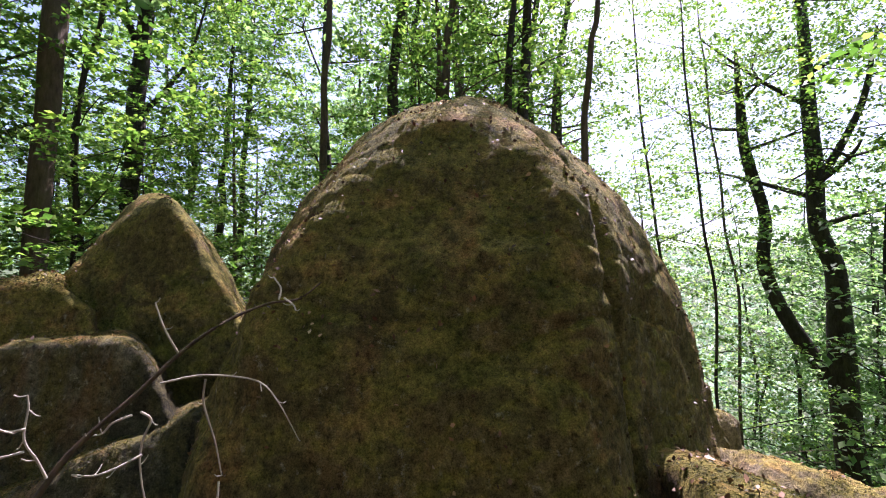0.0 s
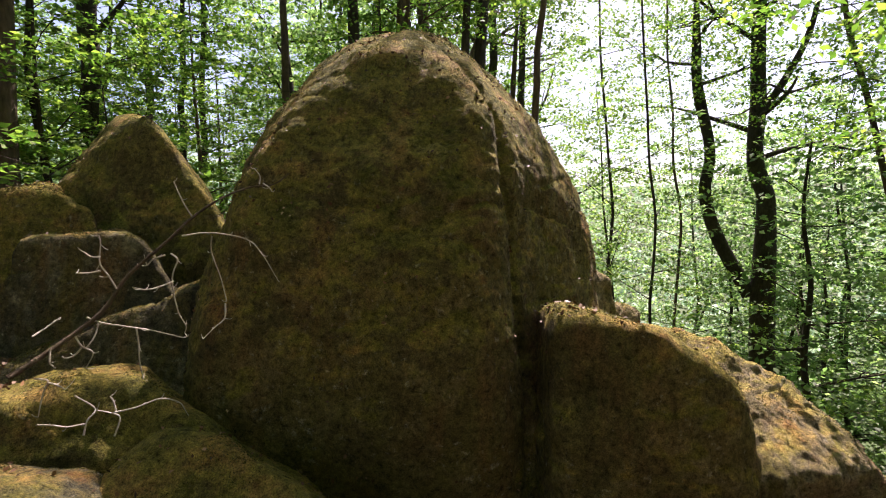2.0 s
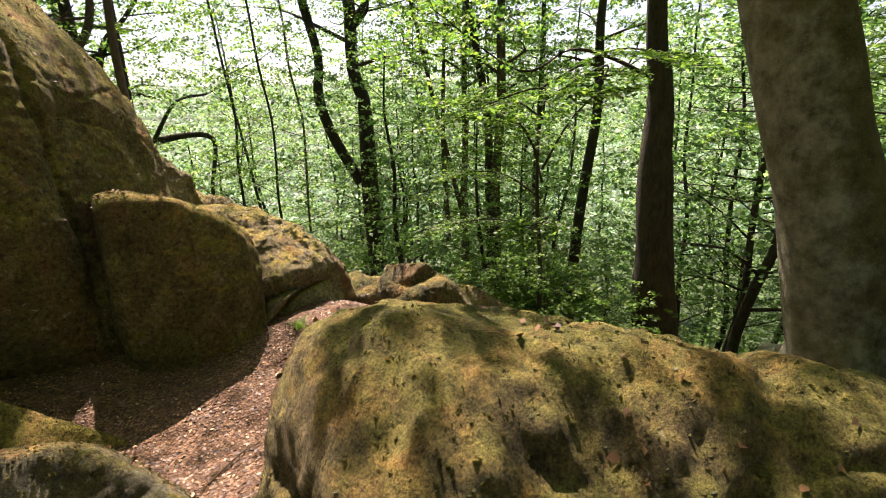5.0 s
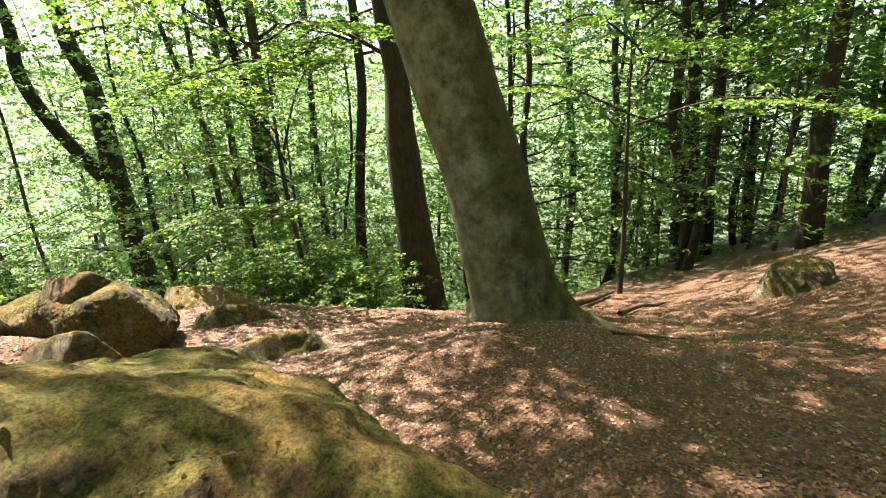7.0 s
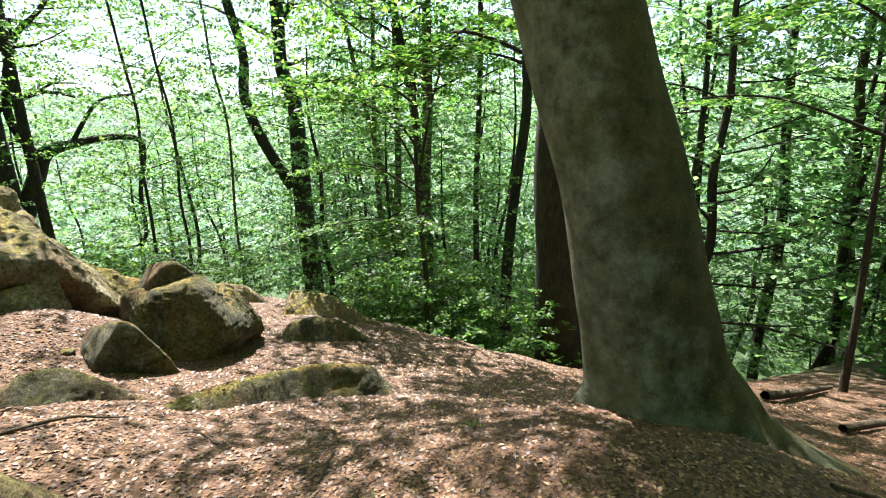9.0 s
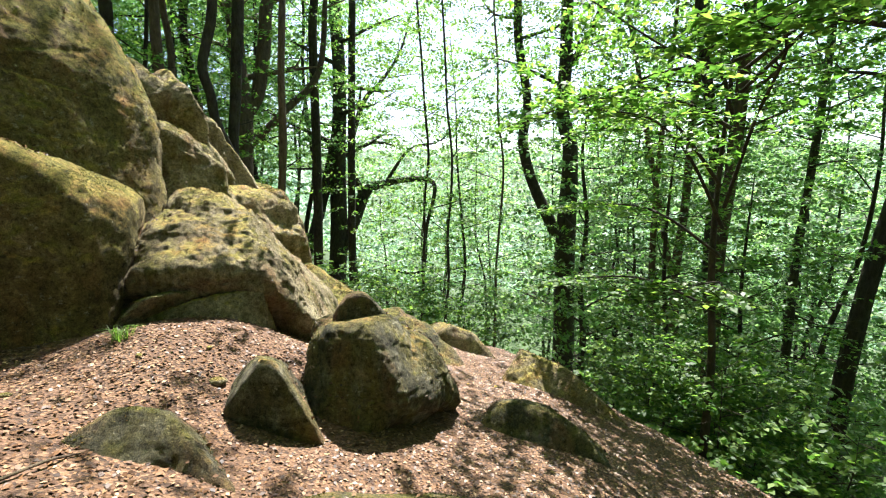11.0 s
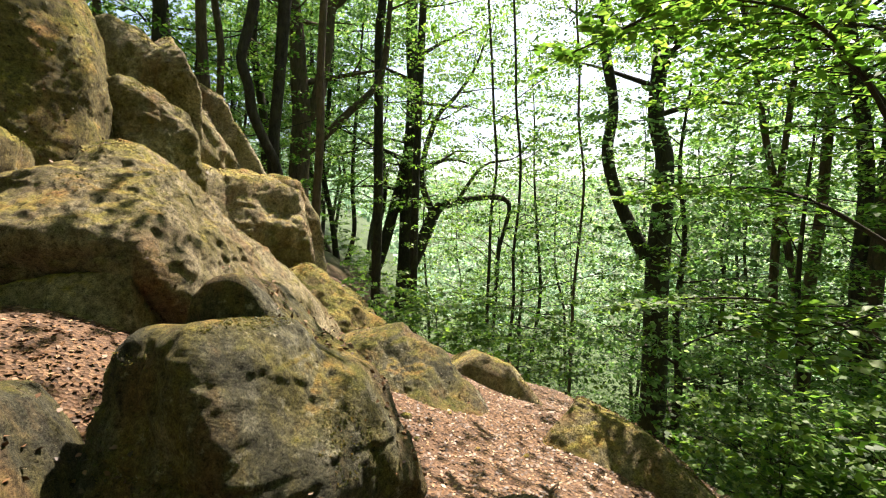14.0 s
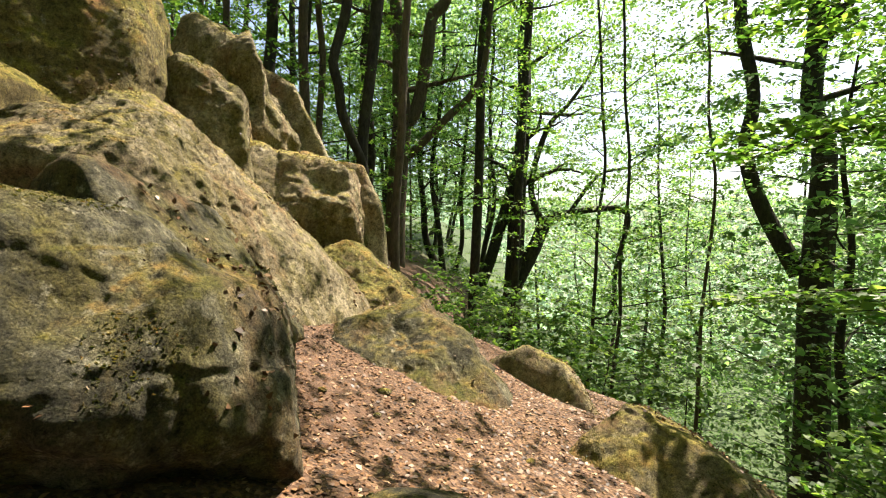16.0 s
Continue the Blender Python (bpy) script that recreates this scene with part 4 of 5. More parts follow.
built_tree('dark upright trunk on the shaded forest floor', [(28.50, -2.06, -9.30, 0.250), (28.50, -2.02, -6.31, 0.223), (28.46, -1.63, 0.74, 0.178), (28.43, -1.40, 5.78, 0.142), (28.42, -1.26, 11.78, 0.050)],
    [], leaves=7000, spread=3.0)
built_tree('dark upright trunk on the shaded forest floor', [(28.18, 0.38, -4.49, 0.220), (28.17, 0.45, -1.49, 0.197), (28.09, 0.82, 2.98, 0.173), (28.07, 0.95, 6.03, 0.153), (28.05, 1.07, 12.02, 0.054)],
    [], leaves=7000, spread=3.0)
built_tree('dark upright trunk on the shaded forest floor', [(17.49, 7.57, -9.85, 0.281), (17.52, 7.53, -6.85, 0.251), (17.73, 7.25, -0.82, 0.206), (17.93, 6.99, 5.36, 0.164), (18.02, 6.86, 11.36, 0.058)],
    [], leaves=7000, spread=3.0)
built_tree('dark upright trunk on the shaded forest floor', [(15.97, 10.64, -8.70, 0.297), (15.98, 10.63, -5.70, 0.265), (16.03, 10.58, -0.69, 0.199), (16.21, 10.42, 5.55, 0.177), (16.29, 10.34, 11.55, 0.062)],
    [], leaves=7000, spread=3.0)
built_tree('dark upright trunk on the shaded forest floor', [(20.38, 11.89, -11.23, 0.207), (20.39, 11.88, -8.23, 0.184), (20.45, 11.80, -1.38, 0.140), (20.65, 11.58, 6.32, 0.126), (20.73, 11.50, 12.32, 0.044)],
    [], leaves=7000, spread=3.0)

# ---- the great leaning beech by the path ----
def leaning_beech():
    rng = np.random.default_rng(5)
    root = new("beech_tree")
    root.location = (6.95, -2.75, float(ground_z(6.95, -2.75)))
    o = Vector(root.location)
    line = [(6.95, -2.80, -1.25, 0.70), (6.89, -2.67, -0.85, 0.60), (6.85, -2.58, -0.45, 0.52), (6.81, -2.47, 0.03, 0.485), (6.70, -2.21, 1.18, 0.455), (6.53, -1.90, 2.38, 0.43), (6.3, -1.4, 4.6, 0.40), (6.2, -1.1, 8.0, 0.33), (6.4, -0.9, 12.0, 0.2)]
    loc = [(x - o.x, y - o.y, z - o.z, r) for x, y, z, r in line]
    v, f = tube(loc, 48)
    v = np.array(v)
    for k in range(len(v)):
        u = np.clip(v[k, 2] + 0.15, 0, 3)
        axis = np.array([np.interp(v[k, 2], [q[2] for q in loc], [q[a] for q in loc]) for a in (0, 1)])
        way = v[k, :2] - axis
        th = math.atan2(way[1], way[0])
        lobe = 0.5 + 0.5 * math.cos(5 * th + 0.9 + 0.6 * math.sin(2 * th))
        v[k, :2] = axis + way * (1 + (0.15 + 0.75 * lobe ** 2) * math.exp(-u / 0.22) + 0.10 * lobe * math.exp(-u / 0.9))
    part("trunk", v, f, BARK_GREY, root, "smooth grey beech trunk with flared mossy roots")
    ch, tips = limbs_from(rng, loc, 18, 5.0, 0.5)
    v, f = merge(ch)
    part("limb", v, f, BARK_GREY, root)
    v, f = leaf_quads(rng, sprays(rng, tips, 27000, 1.9), 0.14)
    part("crown", v, f, LEAF, root)
    # long unseen upper boughs spreading north, added to shade the floor round the path
    shade_tips = []
    for ex, ey, ez in ((9.6, 1.4, 10.5), (11.6, -0.4, 10.0), (8.9, 4.6, 9.5)):
        end, mid = np.array((ex - o.x, ey - o.y, ez - o.z)), np.array(((ex + 6.2) / 2 - o.x, (ey - 1.1) / 2 - o.y, (ez + 7.6) / 2 + 0.5 - o.z))
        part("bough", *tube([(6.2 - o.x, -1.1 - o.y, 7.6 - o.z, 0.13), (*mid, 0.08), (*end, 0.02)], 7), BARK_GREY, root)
        shade_tips += [end, (mid + end) / 2 + (0.5, 0.3, 0), (mid + end) / 2 - (0.4, -0.3, 0), end + (0.9, 0.2, 0.2), end + (-0.7, 0.6, 0.1)]
    v, f = leaf_quads(rng, sprays(rng, shade_tips, 2600, 1.0), 0.15)
    part("shade_foliage", v, f, LEAF, root)
    tagged(root, "huge leaning grey beech with flared mossy roots", "tree")


leaning_beech()


# ---- undergrowth and woods ----
def sapling(seed, height, leaves, length, spread, bark):
    rng = np.random.default_rng(seed)
    root = new("young_tree")
    bend = rng.normal(size=2) * height * 0.06
    r0 = height * 0.0075
    line = [(0, 0, -0.3, r0 * 1.2), (bend[0] * 0.2, bend[1] * 0.3, height * 0.3, r0), (bend[0], bend[1] * 0.7, height * 0.65, r0 * 0.7), (bend[0] * 0.8, bend[1], height, r0 * 0.2)]
    ch, tips = limbs_from(rng, line, 18, spread, 0.08)
    v, f = merge([tube(line, 7)] + ch)
    part("trunk", v, f, bark, root)
    v, f = leaf_quads(rng, sprays(rng, tips, leaves, spread * 0.42), length, 0.4)
    part("crown", v, f, LEAF, root)
    return tagged(root, "young beech tree with layered bright green leaves", "tree", "young trees on the slope")


def tall(seed, height, leaves, size=0.26):
    rng = np.random.default_rng(seed)
    root = new("forest_tree")
    r0 = rng.uniform(0.13, 0.22)
    line, p = [(0, 0, -0.5, r0 * 1.3)], np.zeros(2)
    for u in (0.08, 0.2, 0.32, 0.45, 0.58, 0.72, 0.86, 1.0):
        p = p + rng.normal(size=2) * 0.3
        line.append((p[0], p[1], height * u, r0 * (1.05 - 0.9 * u)))
    ch, tips = limbs_from(rng, line, 22, 4.2, 0.2)
    v, f = merge([tube(line, 9)] + ch)
    part("trunk", v, f, BARK, root)
    v, f = leaf_quads(rng, sprays(rng, tips, leaves, 2.2), size, 0.5)
    part("crown", v, f, LEAF_FAR, root)
    return tagged(root, "tall slender forest tree with a leafy crown", "tree", "woodland trees")


def clear_of(x, y):
    """No tree on the rocks, the path or just in front of them."""
    if -5.5 < x < 7.5 and -5.5 < y < 8.5:
        return False
    if (x - 8) ** 2 + (y + 1) ** 2 < 9:
        return False
    return True


def in_view_line(x, y):
    """Keeps young trees out of the open lines to the great forked, twisted and curving trees."""
    for ax, ay, bx, by in ((4.5, -1.0, 13.7, 18.0), (0.3, -1.0, 13.7, 18.0), (6.1, 0.1, 13.7, 18.0), (2.8, -4.2, 13.7, 18.0), (5.5, 0.0, 3.0, 27.0), (5.5, 0.0, 0.8, 15.4)):
        dx, dy = bx - ax, by - ay
        u = min(1.0, max(0.0, ((x - ax) * dx + (y - ay) * dy) / (dx * dx + dy * dy)))
        if math.hypot(x - ax - u * dx, y - ay - u * dy) < 2.6:
            return True
    return False


def heading(x, y):
    return math.degrees(math.atan2(y - 0.5, x - 4)) % 360


rng = np.random.default_rng(42)
young = [sapling(s, h, n, 0.125, w, b) for s, h, n, w, b in ((1, 5.5, 6500, 2.5, BARK), (2, 7.5, 7500, 2.9, BARK_BROWN), (3, 4.0, 5200, 2.2, BARK), (4, 9.0, 8500, 3.0, BARK))]
spots = []
while len(spots) < 66:
    az, d = rng.uniform(-0.75, 3.3), 9.5 + 30 * rng.uniform() ** 1.2
    x, y = 4 + d * math.cos(az), 0.5 + d * math.sin(az)
    h = heading(x, y)
    if (h > 318 or h < 14) and d < 15:
        continue
    if clear_of(x, y) and not in_view_line(x, y) and all((x - a) ** 2 + (y - b) ** 2 > 3.2 for a, b in spots):
        spots.append((x, y))
for i, (x, y) in enumerate(spots):
    m = pose(x, y, float(ground_z(x, y)), 0, 0, rng.uniform(0, 360))
    if i < 4:
        young[i].matrix_world = m
    else:
        copy_thing(young[i % 4], m)
low = sapling(5, 1.7, 3000, 0.115, 1.4, BARK)
edge = ((9.9, 5.2, 20), (10.6, 4.3, 140), (11.2, 2.6, 80), (10.8, 6.4, 310), (9.9, 3.4, 190), (11.8, 4.6, 45), (5.4, 8.9, 10), (4.2, 9.6, 220), (6.9, 8.4, 150), (5.9, 10.4, 75))
for i, (x, y, turn) in enumerate(edge):
    m = pose(x, y, float(ground_z(x, y)), 0, 0, turn)
    if i:
        copy_thing(low, m)
    else:
        low.matrix_world = m
woods = [tall(s, h, n) for s, h, n in ((11, 22, 4200), (12, 26, 4600), (13, 18, 3800))] + [tall(14, 17, 2600, 0.42)]
spots = []
while len(spots) < 34:
    az, d = rng.uniform(0.55, 2.0), rng.uniform(25, 46)
    spots.append((4 + d * math.cos(az), 0.5 + d * math.sin(az)))
# unseen trees at the viewer's back, added to cut the open sky's light
while len(spots) < 42:
    az, d = rng.uniform(3.5, 5.5), rng.uniform(9.5, 17)
    spots.append((4 + d * math.cos(az), 0.5 + d * math.sin(az)))
while len(spots) < 58:
    az, d = rng.uniform(-1.15, 0.2), rng.uniform(14.5, 34)
    spots.append((4 + d * math.cos(az), 0.5 + d * math.sin(az)))
while len(spots) < 112:
    az, d = rng.uniform(0, 6.283), 12 + 42 * rng.uniform()
    x, y = 4 + d * math.cos(az), 0.5 + d * math.sin(az)
    h = heading(x, y)
    if 10 < h < 175 and d < 17 or 290 < h and d < 17:
        continue
    if 170 < h < 300 and d > 24:
        continue
    spots.append((x, y))
for i, (x, y) in enumerate(spots):
    m = pose(x, y, float(ground_z(x, y)), 0, 0, rng.uniform(0, 360))
    if i < 3:
        woods[i].matrix_world = m
    else:
        copy_thing(woods[i % 3], m)
# more trees out of view to the south and west, only there to block skylight
spots = []
while len(spots) < 28:
    az, d = rng.uniform(2.9, 5.75), rng.uniform(11, 27)
    x, y = 4 + d * math.cos(az), 0.5 + d * math.sin(az)
    if all((x - a) ** 2 + (y - b) ** 2 > 6 for a, b in spots) and not (x > 9 and d < 16):
        spots.append((x, y))
for i, (x, y) in enumerate(spots):
    m = pose(x, y, float(ground_z(x, y)), 0, 0, rng.uniform(0, 360))
    if i:
        copy_thing(woods[3], m)
    else:
        woods[3].matrix_world = m


# far woods across the valley, haze painted into their leaf colour
n = 90000
az, d = rng.uniform(-1.3, 4.2, n), 55 + 400 * rng.uniform(size=n) ** 1.6
x, y = 3 + d * np.cos(az), d * np.sin(az)
lump = 2 + 11 * np.abs(np.sin(x * 0.23) * np.sin(y * 0.19 + 0.4 * np.sin(x * 0.11))) * rng.uniform(0.35, 1, n)
c = np.stack([x, y, ground_z(x, y) + lump], 1)
size = 0.5 + d / 130
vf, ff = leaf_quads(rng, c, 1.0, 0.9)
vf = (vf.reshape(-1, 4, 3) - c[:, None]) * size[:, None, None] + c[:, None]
tagged(mesh_object("far_woods", vf.reshape(-1, 3), ff, LEAF_VALLEY_HAZE), "leafy treetops across the valley", "woods", kind="stuff")

# leaf litter on the floor near the path
n = 230000
x, y = rng.uniform(-2, 14, n), rng.uniform(-8, 7, n)
keep = rng.uniform(size=n) < np.clip(1.25 - np.hypot(x - 4, y + 0.5) / 12, 0.1, 1)
x, y = x[keep], y[keep]
c = np.stack([x, y, ground_z(x, y) + rng.uniform(0.002, 0.008, len(x))], 1)
v, f = leaf_quads(rng, c, 0.034, 0.22)
tagged(mesh_object("leaf_litter", v, f, LITTER), "dry brown and orange beech leaves on the ground", "leaves", kind="stuff")

# low green undergrowth over the slope
n = 1500
az, d = rng.uniform(-0.6, 3.0, n), 10 + 40 * rng.uniform(size=n) ** 1.2
x, y = 4 + d * np.cos(az), 0.5 + d * np.sin(az)
ok = np.array([clear_of(a, b) and not (in_view_line(a, b) and e < 16) and not ((heading(a, b) > 315 or heading(a, b) < 16) and e < 19) for a, b, e in zip(x, y, d)])
x, y = x[ok], y[ok]
c = np.stack([x, y, ground_z(x, y) + 0.3 + 1.1 * rng.uniform(size=len(x)) ** 1.5], 1)
c = sprays(rng, c, len(c) * 90, 1.1)
v, f = leaf_quads(rng, c, 0.13, 0.4)
tagged(mesh_object("undergrowth", v, f, LEAF), "low leafy green undergrowth covering the slope", "bushes", kind="stuff")


# ---- moss and fallen leaves on the stones ----
def on_stone(rng, v, faces, count, least, patch, cut):
    tri = v[faces]
    nrm = np.cross(tri[:, 1] - tri[:, 0], tri[:, 2] - tri[:, 0])
    area = np.linalg.norm(nrm, axis=1)
    nz = nrm[:, 2] / np.maximum(area, 1e-9)
    mid = tri.mean(1)
    w = area * np.clip((nz - least) * 3, 0, 1)
    mask = np.array([noise.noise(Vector(m) * patch) for m in mid]) > cut
    w = w * mask
    if w.sum() <= 0:
        return np.zeros((0, 3))
    pick = rng.choice(len(faces), count, p=w / w.sum())
    bary = rng.dirichlet((1, 1, 1), count)
    return (tri[pick] * bary[:, :, None]).sum(1)


MOSS = leaf_material("moss", [(0.0, (0.035, 0.04, 0.012)), (0.5, (0.085, 0.085, 0.022)), (0.85, (0.15, 0.125, 0.035)), (1.0, (0.19, 0.11, 0.045))], 1.1)
fallen = []
for ob, v, faces in STONES:
    size = float(np.ptp(v[:, 0]) * np.ptp(v[:, 1]))
    count = int(min(7000, 1500 * size))
    c = on_stone(rng, v, faces, count, 0.3, 2.2, 0.08)
    if len(c) and size > 1.6:
        mv, mf = leaf_quads(rng, c, 0.017, 1.1)
        part("moss", mv, mf, MOSS, ob, "short yellow-green moss tufts")
    c = on_stone(rng, v, faces, int(count * 0.05) + 5, 0.12, 1.1, 0.0)
    if len(c):
        fallen.append(c + np.array(ob.location) + (0, 0, 0.012))
v, f = leaf_quads(rng, np.vstack(fallen), 0.034, 0.7)
# bits of leaf caught in the rough face of the tall boulder, at every tilt
ob, sv, faces = STONES[0]
c = on_stone(rng, sv, faces, 1500, -0.35, 1.6, -0.1) + np.array(ob.location) + (0, -0.012, 0.006)
bv, bf = leaf_quads(rng, c, 0.03, 4.0)
v, f = np.vstack([v, bv]), np.vstack([f, bf + len(v)])
tagged(mesh_object("fallen_leaves", v, f, LITTER), "dry orange leaves caught on the rocks", "leaves", kind="stuff")


# ---- dead branch over the piled rocks ----
def dead_branch():
    root = new("dead_branch")
    root.location = (-1.39, 1.01, 1.46)
    o = Vector(root.location)
    main = [(-1.39, 1.01, 1.46, 0.0130), (-1.32, 1.15, 1.54, 0.0119), (-1.20, 1.30, 1.68, 0.0108), (-1.12, 1.39, 1.85, 0.0097), (-0.99, 1.50, 2.01, 0.0086), (-0.89, 1.58, 2.14, 0.0075), (-0.78, 1.66, 2.24, 0.0064), (-0.65, 1.75, 2.31, 0.0053), (-0.54, 1.81, 2.33, 0.0042), (-0.46, 1.86, 2.40, 0.0031)]
    part("stem", *tube([(x - o.x, y - o.y, z - o.z, r) for x, y, z, r in main], 7), BARK_BROWN, root)
    rng = np.random.default_rng(8)
    upper = [
        [(-0.89, 1.58, 2.14), (-0.93, 1.55, 2.23), (-0.96, 1.53, 2.32)],
        [(-0.61, 1.77, 2.33), (-0.61, 1.79, 2.38), (-0.64, 1.79, 2.42)],
        [(-0.59, 1.78, 2.33), (-0.55, 1.79, 2.31), (-0.54, 1.77, 2.29)],
        [(-0.94, 1.55, 2.04), (-0.85, 1.61, 2.05), (-0.76, 1.67, 2.04), (-0.66, 1.74, 2.00), (-0.60, 1.77, 1.92), (-0.53, 1.81, 1.77)],
        [(-0.82, 1.63, 2.04), (-0.83, 1.64, 1.95), (-0.80, 1.67, 1.80), (-0.78, 1.70, 1.66)],
        [(-0.77, 1.66, 1.66), (-0.77, 1.64, 1.57), (-0.81, 1.61, 1.53), (-0.85, 1.56, 1.48)],
        [(-1.00, 1.49, 1.94), (-1.04, 1.46, 1.92), (-1.06, 1.45, 1.89), (-1.09, 1.42, 1.90)],
        [(-0.98, 1.51, 1.94), (-0.96, 1.54, 1.91), (-0.98, 1.53, 1.84), (-0.99, 1.53, 1.76), (-0.97, 1.55, 1.63), (-0.95, 1.58, 1.55), (-0.96, 1.58, 1.51)],
        [(-0.97, 1.52, 1.80), (-1.02, 1.46, 1.78), (-1.06, 1.41, 1.77), (-1.09, 1.36, 1.79)],
        [(-1.16, 1.35, 1.79), (-1.18, 1.33, 1.85), (-1.20, 1.31, 1.91), (-1.20, 1.31, 2.00), (-1.20, 1.31, 2.04)],
        [(-1.20, 1.31, 1.88), (-1.24, 1.29, 1.87), (-1.28, 1.26, 1.87)],
        [(-1.20, 1.31, 1.94), (-1.21, 1.27, 1.95), (-1.22, 1.23, 1.97)],
    ]
    lower = [
        [(-1.24, 1.25, 1.67), (-1.20, 1.30, 1.63), (-1.14, 1.37, 1.60), (-1.06, 1.45, 1.56), (-0.95, 1.54, 1.50)],
        [(-1.10, 1.40, 1.58), (-1.11, 1.42, 1.49), (-1.11, 1.43, 1.40), (-1.11, 1.44, 1.30)],
        [(-1.21, 1.29, 1.63), (-1.21, 1.26, 1.57), (-1.22, 1.22, 1.53)],
        [(-1.27, 1.22, 1.60), (-1.25, 1.24, 1.53), (-1.23, 1.27, 1.49), (-1.25, 1.25, 1.42)],
        [(-1.25, 1.24, 1.53), (-1.28, 1.23, 1.49), (-1.31, 1.22, 1.48)],
        [(-1.32, 1.14, 1.54), (-1.31, 1.12, 1.50), (-1.29, 1.12, 1.47)],
        [(-1.35, 1.09, 1.61), (-1.33, 1.14, 1.64), (-1.30, 1.18, 1.68)],
        [(-1.35, 1.09, 1.43), (-1.34, 1.14, 1.40), (-1.36, 1.14, 1.34), (-1.38, 1.13, 1.24)],
        [(-1.33, 1.13, 1.40), (-1.30, 1.14, 1.38), (-1.27, 1.15, 1.36)],
        [(-1.26, 1.23, 1.11), (-1.25, 1.25, 1.17), (-1.23, 1.27, 1.22), (-1.28, 1.22, 1.30)],
        [(-1.18, 1.32, 1.06), (-1.17, 1.35, 1.14), (-1.20, 1.34, 1.17), (-1.25, 1.30, 1.20)],
        [(-1.18, 1.32, 1.18), (-1.11, 1.37, 1.18), (-1.02, 1.44, 1.20), (-0.95, 1.49, 1.16), (-0.93, 1.49, 1.12)],
        [(-1.17, 1.33, 1.18), (-1.18, 1.33, 1.24), (-1.19, 1.32, 1.26)],
        [(-1.35, 1.09, 1.23), (-1.33, 1.15, 1.19), (-1.31, 1.21, 1.16), (-1.27, 1.27, 1.15)],
    ]
    for line in upper + lower:
        n = len(line)
        pts = [(*(Vector(q) - o + Vector(rng.normal(size=3) * 0.003)), 0.0046 - 0.0026 * k / n) for k, q in enumerate(line)]
        twig = part("twig", *tube(pts, 5), TWIG, root)
        for q in pts[1:]:
            w2 = Vector(rng.normal(size=3)).normalized() * rng.uniform(0.02, 0.05)
            s = Vector(q[:3])
            part("twiglet", *tube([(*s, 0.0024), (*(s + w2 * 0.6), 0.002), (*(s + w2 + Vector((0, 0, 0.008))), 0.0012)], 4), TWIG, twig)
    tagged(root, "bare pale dead branch with brittle crooked twigs", "branch")


dead_branch()


# ---- young beech by the slope edge, its boughs reaching over the path ----
def reaching_beech(x, y, lines, leaves, length, seed, label):
    rng = np.random.default_rng(seed)
    z = float(ground_z(x, y))
    root = new("young_beech")
    root.location = (x, y, z)
    o = Vector((x, y, z))
    part("trunk", *tube([(0, 0, -0.2, 0.07), (0.05, 0.03, 1.5, 0.055), (-0.05, 0.1, 3.4, 0.045), (0.1, 0.2, 6.0, 0.015)], 10), BARK, root)
    for line in lines:
        loc = [tuple(Vector(q[:3]) - o) + (q[3],) for q in line]
        bough, tips = part("bough", *tube(loc, 6), BARK, root), []
        pts = np.array(loc)
        for k in range(16):
            u = 0.25 + 0.75 * k / 15
            q = np.array([np.interp(u * (len(pts) - 1), range(len(pts)), pts[:, a]) for a in range(3)])
            way = np.array(pts[-1, :3] - pts[0, :3])
            side = np.array([-way[1], way[0], 0]) / np.linalg.norm(way[:2]) * (1 if k % 2 else -1)
            L = 0.95 * (1.1 - 0.5 * u)
            e = q + (side * 0.8 + way / np.linalg.norm(way) * 0.55 + np.array([0, 0, -0.12])) * L
            part("twig", *tube([(*q, 0.007), (*((q + e) / 2 + (0, 0, 0.03)), 0.005), (*e, 0.002)], 4), BARK, bough)
            for w in np.linspace(0.15, 1.05, leaves):
                tips.append(q + (e - q) * w + rng.normal(size=3) * (0.06, 0.06, 0.025))
        v, f = leaf_quads(rng, np.array(tips), length, 0.28)
        part("leaves", v, f, LEAF, bough, "broad fresh green beech leaves")
    tagged(root, label, "tree")


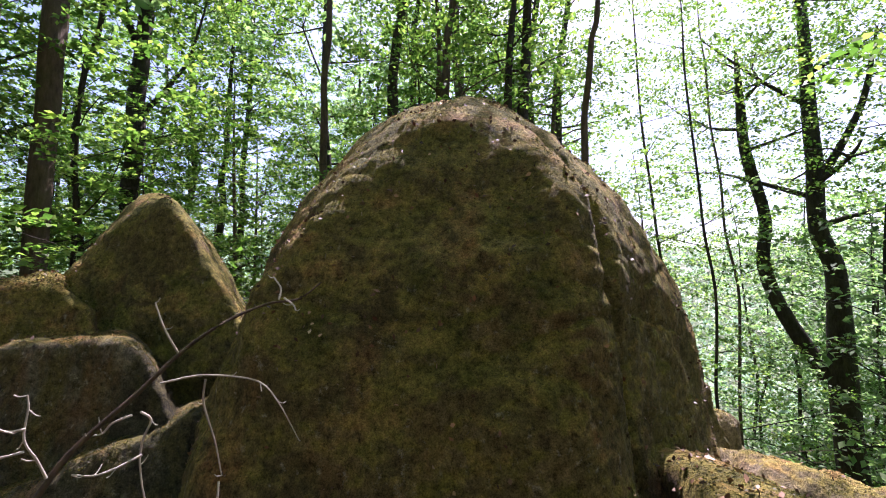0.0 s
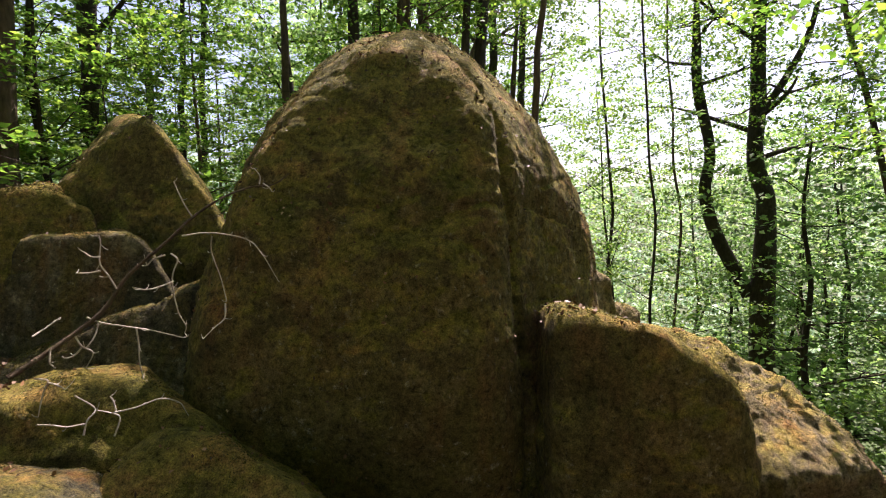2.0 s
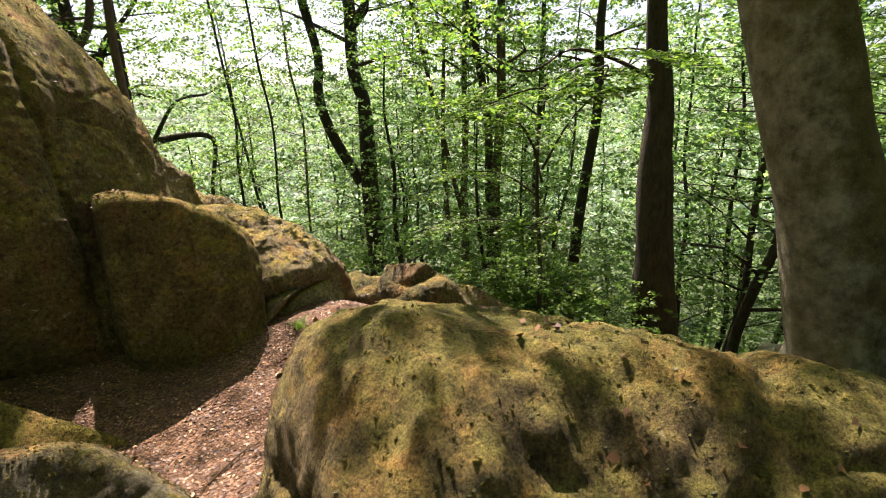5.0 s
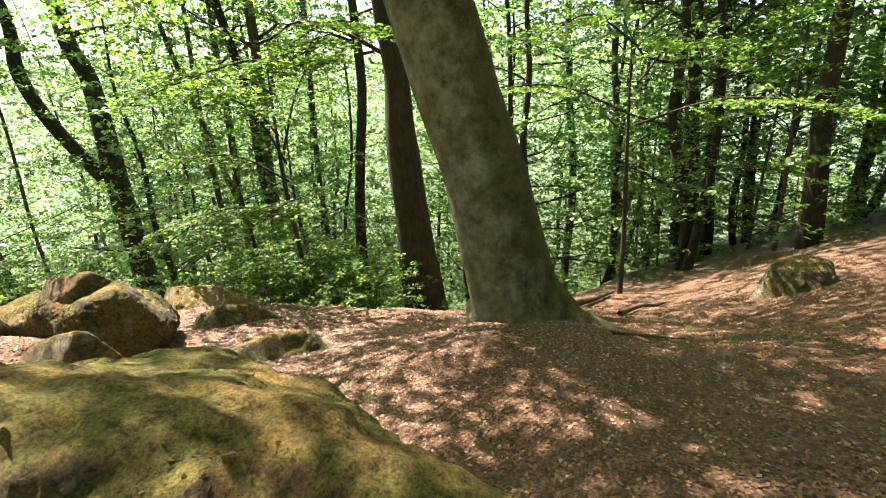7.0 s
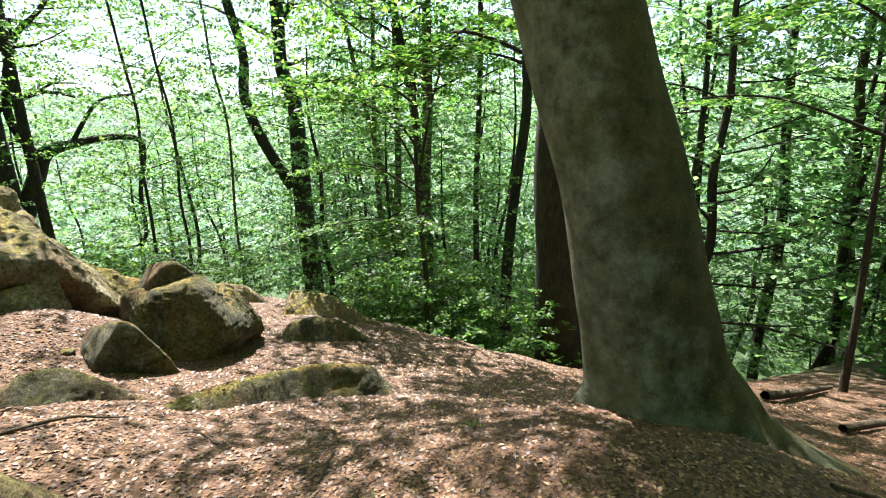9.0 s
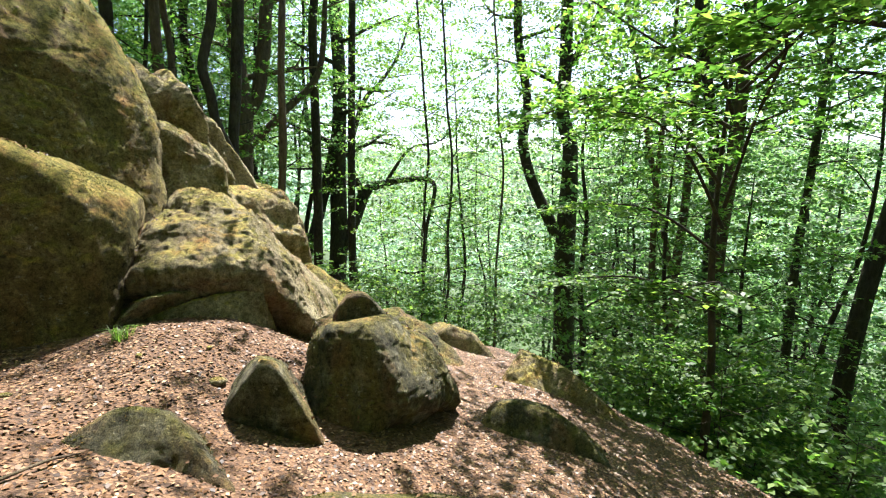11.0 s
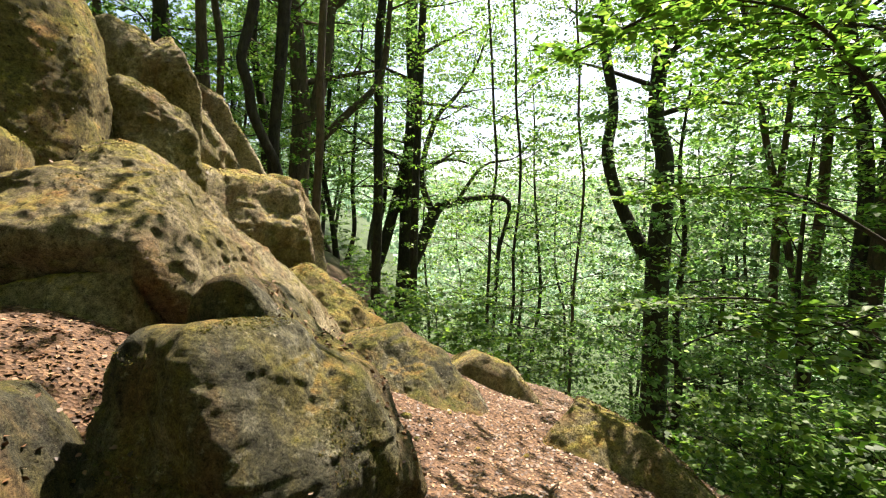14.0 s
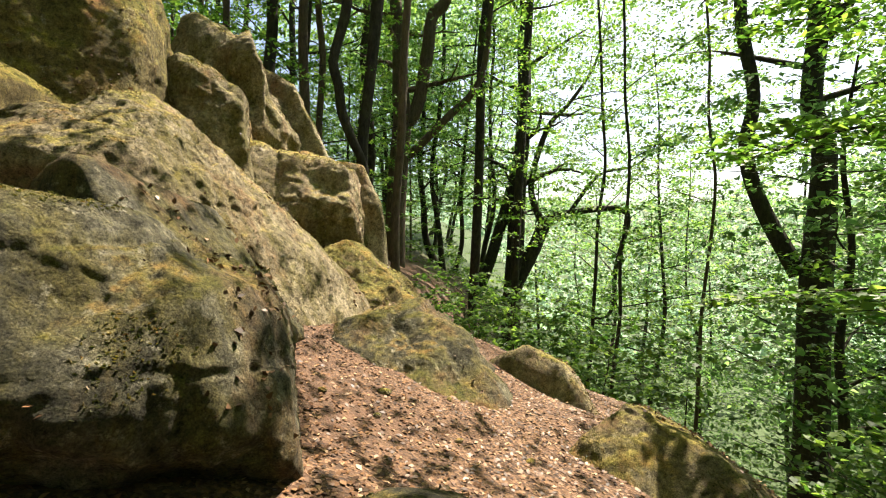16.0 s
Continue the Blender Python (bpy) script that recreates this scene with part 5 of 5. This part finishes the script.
reaching_beech(9.6, 3.4, [
    [(9.6, 3.4, 2.2, 0.03), (8.6, 2.7, 2.6, 0.02), (7.5, 3.0, 2.35, 0.014), (6.4, 3.4, 1.9, 0.004)],
    [(9.6, 3.4, 2.4, 0.03), (9.0, 1.7, 2.9, 0.02), (8.2, 1.2, 2.65, 0.014), (7.3, 1.3, 2.3, 0.004)],
    [(9.6, 3.4, 2.0, 0.03), (9.1, 3.8, 2.4, 0.02), (8.7, 4.4, 2.3, 0.014), (8.3, 5.0, 2.0, 0.004)],
    [(9.6, 3.4, 2.7, 0.03), (9.4, 1.8, 3.2, 0.02), (8.9, 0.6, 3.0, 0.014), (8.3, -0.1, 2.7, 0.004)],
    [(9.6, 3.4, 0.6, 0.03), (8.7, 3.0, 1.5, 0.02), (7.9, 2.7, 1.95, 0.014), (7.1, 2.5, 2.0, 0.005)],
    [(9.6, 3.5, 1.2, 0.03), (8.8, 3.6, 2.1, 0.02), (8.0, 3.8, 2.4, 0.014), (7.1, 3.9, 2.3, 0.005)],
    [(9.6, 3.4, 0.9, 0.03), (8.9, 2.3, 1.9, 0.02), (8.2, 1.3, 2.4, 0.014), (7.3, 0.7, 2.35, 0.005)],
    [(9.6, 3.4, 0.2, 0.025), (8.9, 3.9, 0.8, 0.018), (8.3, 4.4, 0.9, 0.01), (7.8, 4.8, 0.75, 0.004)],
    [(9.6, 3.4, -0.6, 0.025), (9.0, 4.2, -0.3, 0.018), (8.5, 5.0, -0.4, 0.01), (8.0, 5.5, -0.6, 0.004)],
    [(9.6, 3.4, -0.4, 0.025), (9.2, 2.9, -0.1, 0.018), (8.7, 2.8, -0.1, 0.01), (8.1, 2.9, -0.35, 0.004)]],
    36, 0.115, 3, "young beech with broad leafy boughs reaching over the path")


reaching_beech(13.4, -3.4, [
    [(13.4, -3.4, 2.6, 0.03), (12.4, -2.6, 3.2, 0.02), (11.3, -2.2, 3.0, 0.014), (10.2, -1.9, 2.5, 0.004)],
    [(13.4, -3.4, 1.9, 0.03), (12.2, -4.0, 2.6, 0.02), (11.0, -4.3, 2.5, 0.014), (10.0, -4.5, 2.1, 0.004)],
    [(13.4, -3.4, 3.0, 0.03), (12.6, -4.6, 3.8, 0.02), (11.8, -5.6, 3.7, 0.014), (11.0, -6.4, 3.3, 0.004)],
    [(13.4, -3.4, 1.2, 0.03), (12.8, -1.9, 1.9, 0.02), (12.2, -0.6, 1.9, 0.014), (11.4, 0.4, 1.5, 0.004)],
    [(13.4, -3.4, 3.3, 0.03), (12.4, -3.2, 4.2, 0.02), (11.2, -3.4, 4.3, 0.014), (10.0, -3.2, 4.0, 0.004)],
    [(13.4, -3.4, 1.0, 0.03), (12.9, -4.8, 1.5, 0.02), (12.6, -6.0, 1.5, 0.014), (12.2, -7.2, 1.2, 0.004)]],
    34, 0.115, 9, "young beech with layered leafy boughs on the forest floor")


# ---- small things on the forest floor ----
def stick(x, y, length, turn, r):
    z = float(ground_z(x, y)) + r
    dx, dy = math.cos(turn) * length / 2, math.sin(turn) * length / 2
    zz = lambda a, b: float(ground_z(a, b)) + r * 1.2
    v, f = tube([(-dx, -dy, zz(x - dx, y - dy) - z, r), (0.03, 0.04, 0.01, r * 0.9), (dx * 0.6, dy * 0.6 + 0.03, zz(x + dx * 0.6, y + dy * 0.6) - z, r * 0.7), (dx, dy, zz(x + dx, y + dy) - z, r * 0.4)], 6)
    ob = mesh_object("stick", v, f, BARK_BROWN)
    ob.location = (x, y, z)
    tagged(ob, "dry fallen stick lying in the leaf litter", "stick", "fallen sticks")


for x, y, L, a, r in ((3.3, -0.45, 0.7, 0.2, 0.012), (3.0, -0.2, 0.5, 1.2, 0.008), (6.6, -4.1, 0.9, -0.9, 0.016), (5.6, -4.3, 0.5, 0.4, 0.008), (3.9, -0.9, 0.4, 2.0, 0.007), (4.4, -1.7, 0.35, 0.7, 0.006), (4.0, 1.15, 0.4, 2.4, 0.008), (1.4, -0.2, 0.45, 0.5, 0.007), (10.5, -4.0, 1.9, -0.4, 0.05), (11.8, -3.0, 2.6, -0.2, 0.07), (6.2, 2.4, 0.3, 1.0, 0.006)):
    stick(x, y, L, a, r)


def tuft(x, y, n, L, label):
    rng = np.random.default_rng(int(x * 100) % 977)
    vs, fs = [], []
    for k in range(n):
        th, lean, h = rng.uniform(0, 6.28), rng.uniform(0.3, 1.0), L * rng.uniform(0.6, 1.1)
        c, s = math.cos(th), math.sin(th)
        p = np.array([rng.normal() * 0.03, rng.normal() * 0.03, 0])
        w = np.array([-s, c, 0]) * 0.004
        m = p + np.array([c * lean * h * 0.4, s * lean * h * 0.4, h * 0.6])
        e = p + np.array([c * lean * h, s * lean * h, h * 0.55])
        i = len(vs)
        vs += [p - w, p + w, m + w * 0.8, m - w * 0.8, e + w * 0.15, e - w * 0.15]
        fs += [(i, i + 1, i + 2, i + 3), (i + 3, i + 2, i + 4, i + 5)]
    ob = mesh_object("grass_tuft", vs, fs, GRASS)
    ob.location = (x, y, float(ground_z(x, y)))
    tagged(ob, label, "grass")


tuft(2.62, 1.45, 60, 0.17, "small tuft of fresh green grass by the rocks")
tuft(5.3, -2.0, 14, 0.07, "tiny green seedling in the leaf litter")
tuft(8.2, -4.6, 40, 0.12, "small green woodland plant on the floor")
tuft(4.3, -2.2, 14, 0.07, "tiny green seedling in the leaf litter")
tuft(6.9, -4.9, 24, 0.1, "small green woodland plant on the floor")


def pebble(x, y, size, seed):
    d, faces = ico(3)
    v = d * np.array([1.0, 0.7, 0.45]) * size * (1 + 0.18 * np.array([noise.noise(Vector(q) * 1.7 + Vector((seed, 0, 0))) for q in d]))[:, None]
    ob = mesh_object("pebble", v, faces, ROCK_PALE_LIT)
    ob.location = (x, y, float(ground_z(x, y)) + size * 0.2)
    ob.rotation_euler = (0.1, 0.1, seed * 1.3)
    tagged(ob, "small pale stone lying in the leaf litter", "stone", "small stones on the path")


for k, (x, y, size) in enumerate(((5.15, 2.95, 0.05), (5.25, 2.6, 0.03), (4.95, 2.5, 0.035), (5.7, 2.75, 0.03), (5.5, 3.3, 0.03), (3.45, 0.95, 0.06), (3.3, 1.3, 0.03), (4.0, -0.3, 0.04), (6.1, 2.9, 0.035), (2.9, 1.1, 0.03), (2.4, 0.6, 0.035))):
    pebble(x, y, size, k)
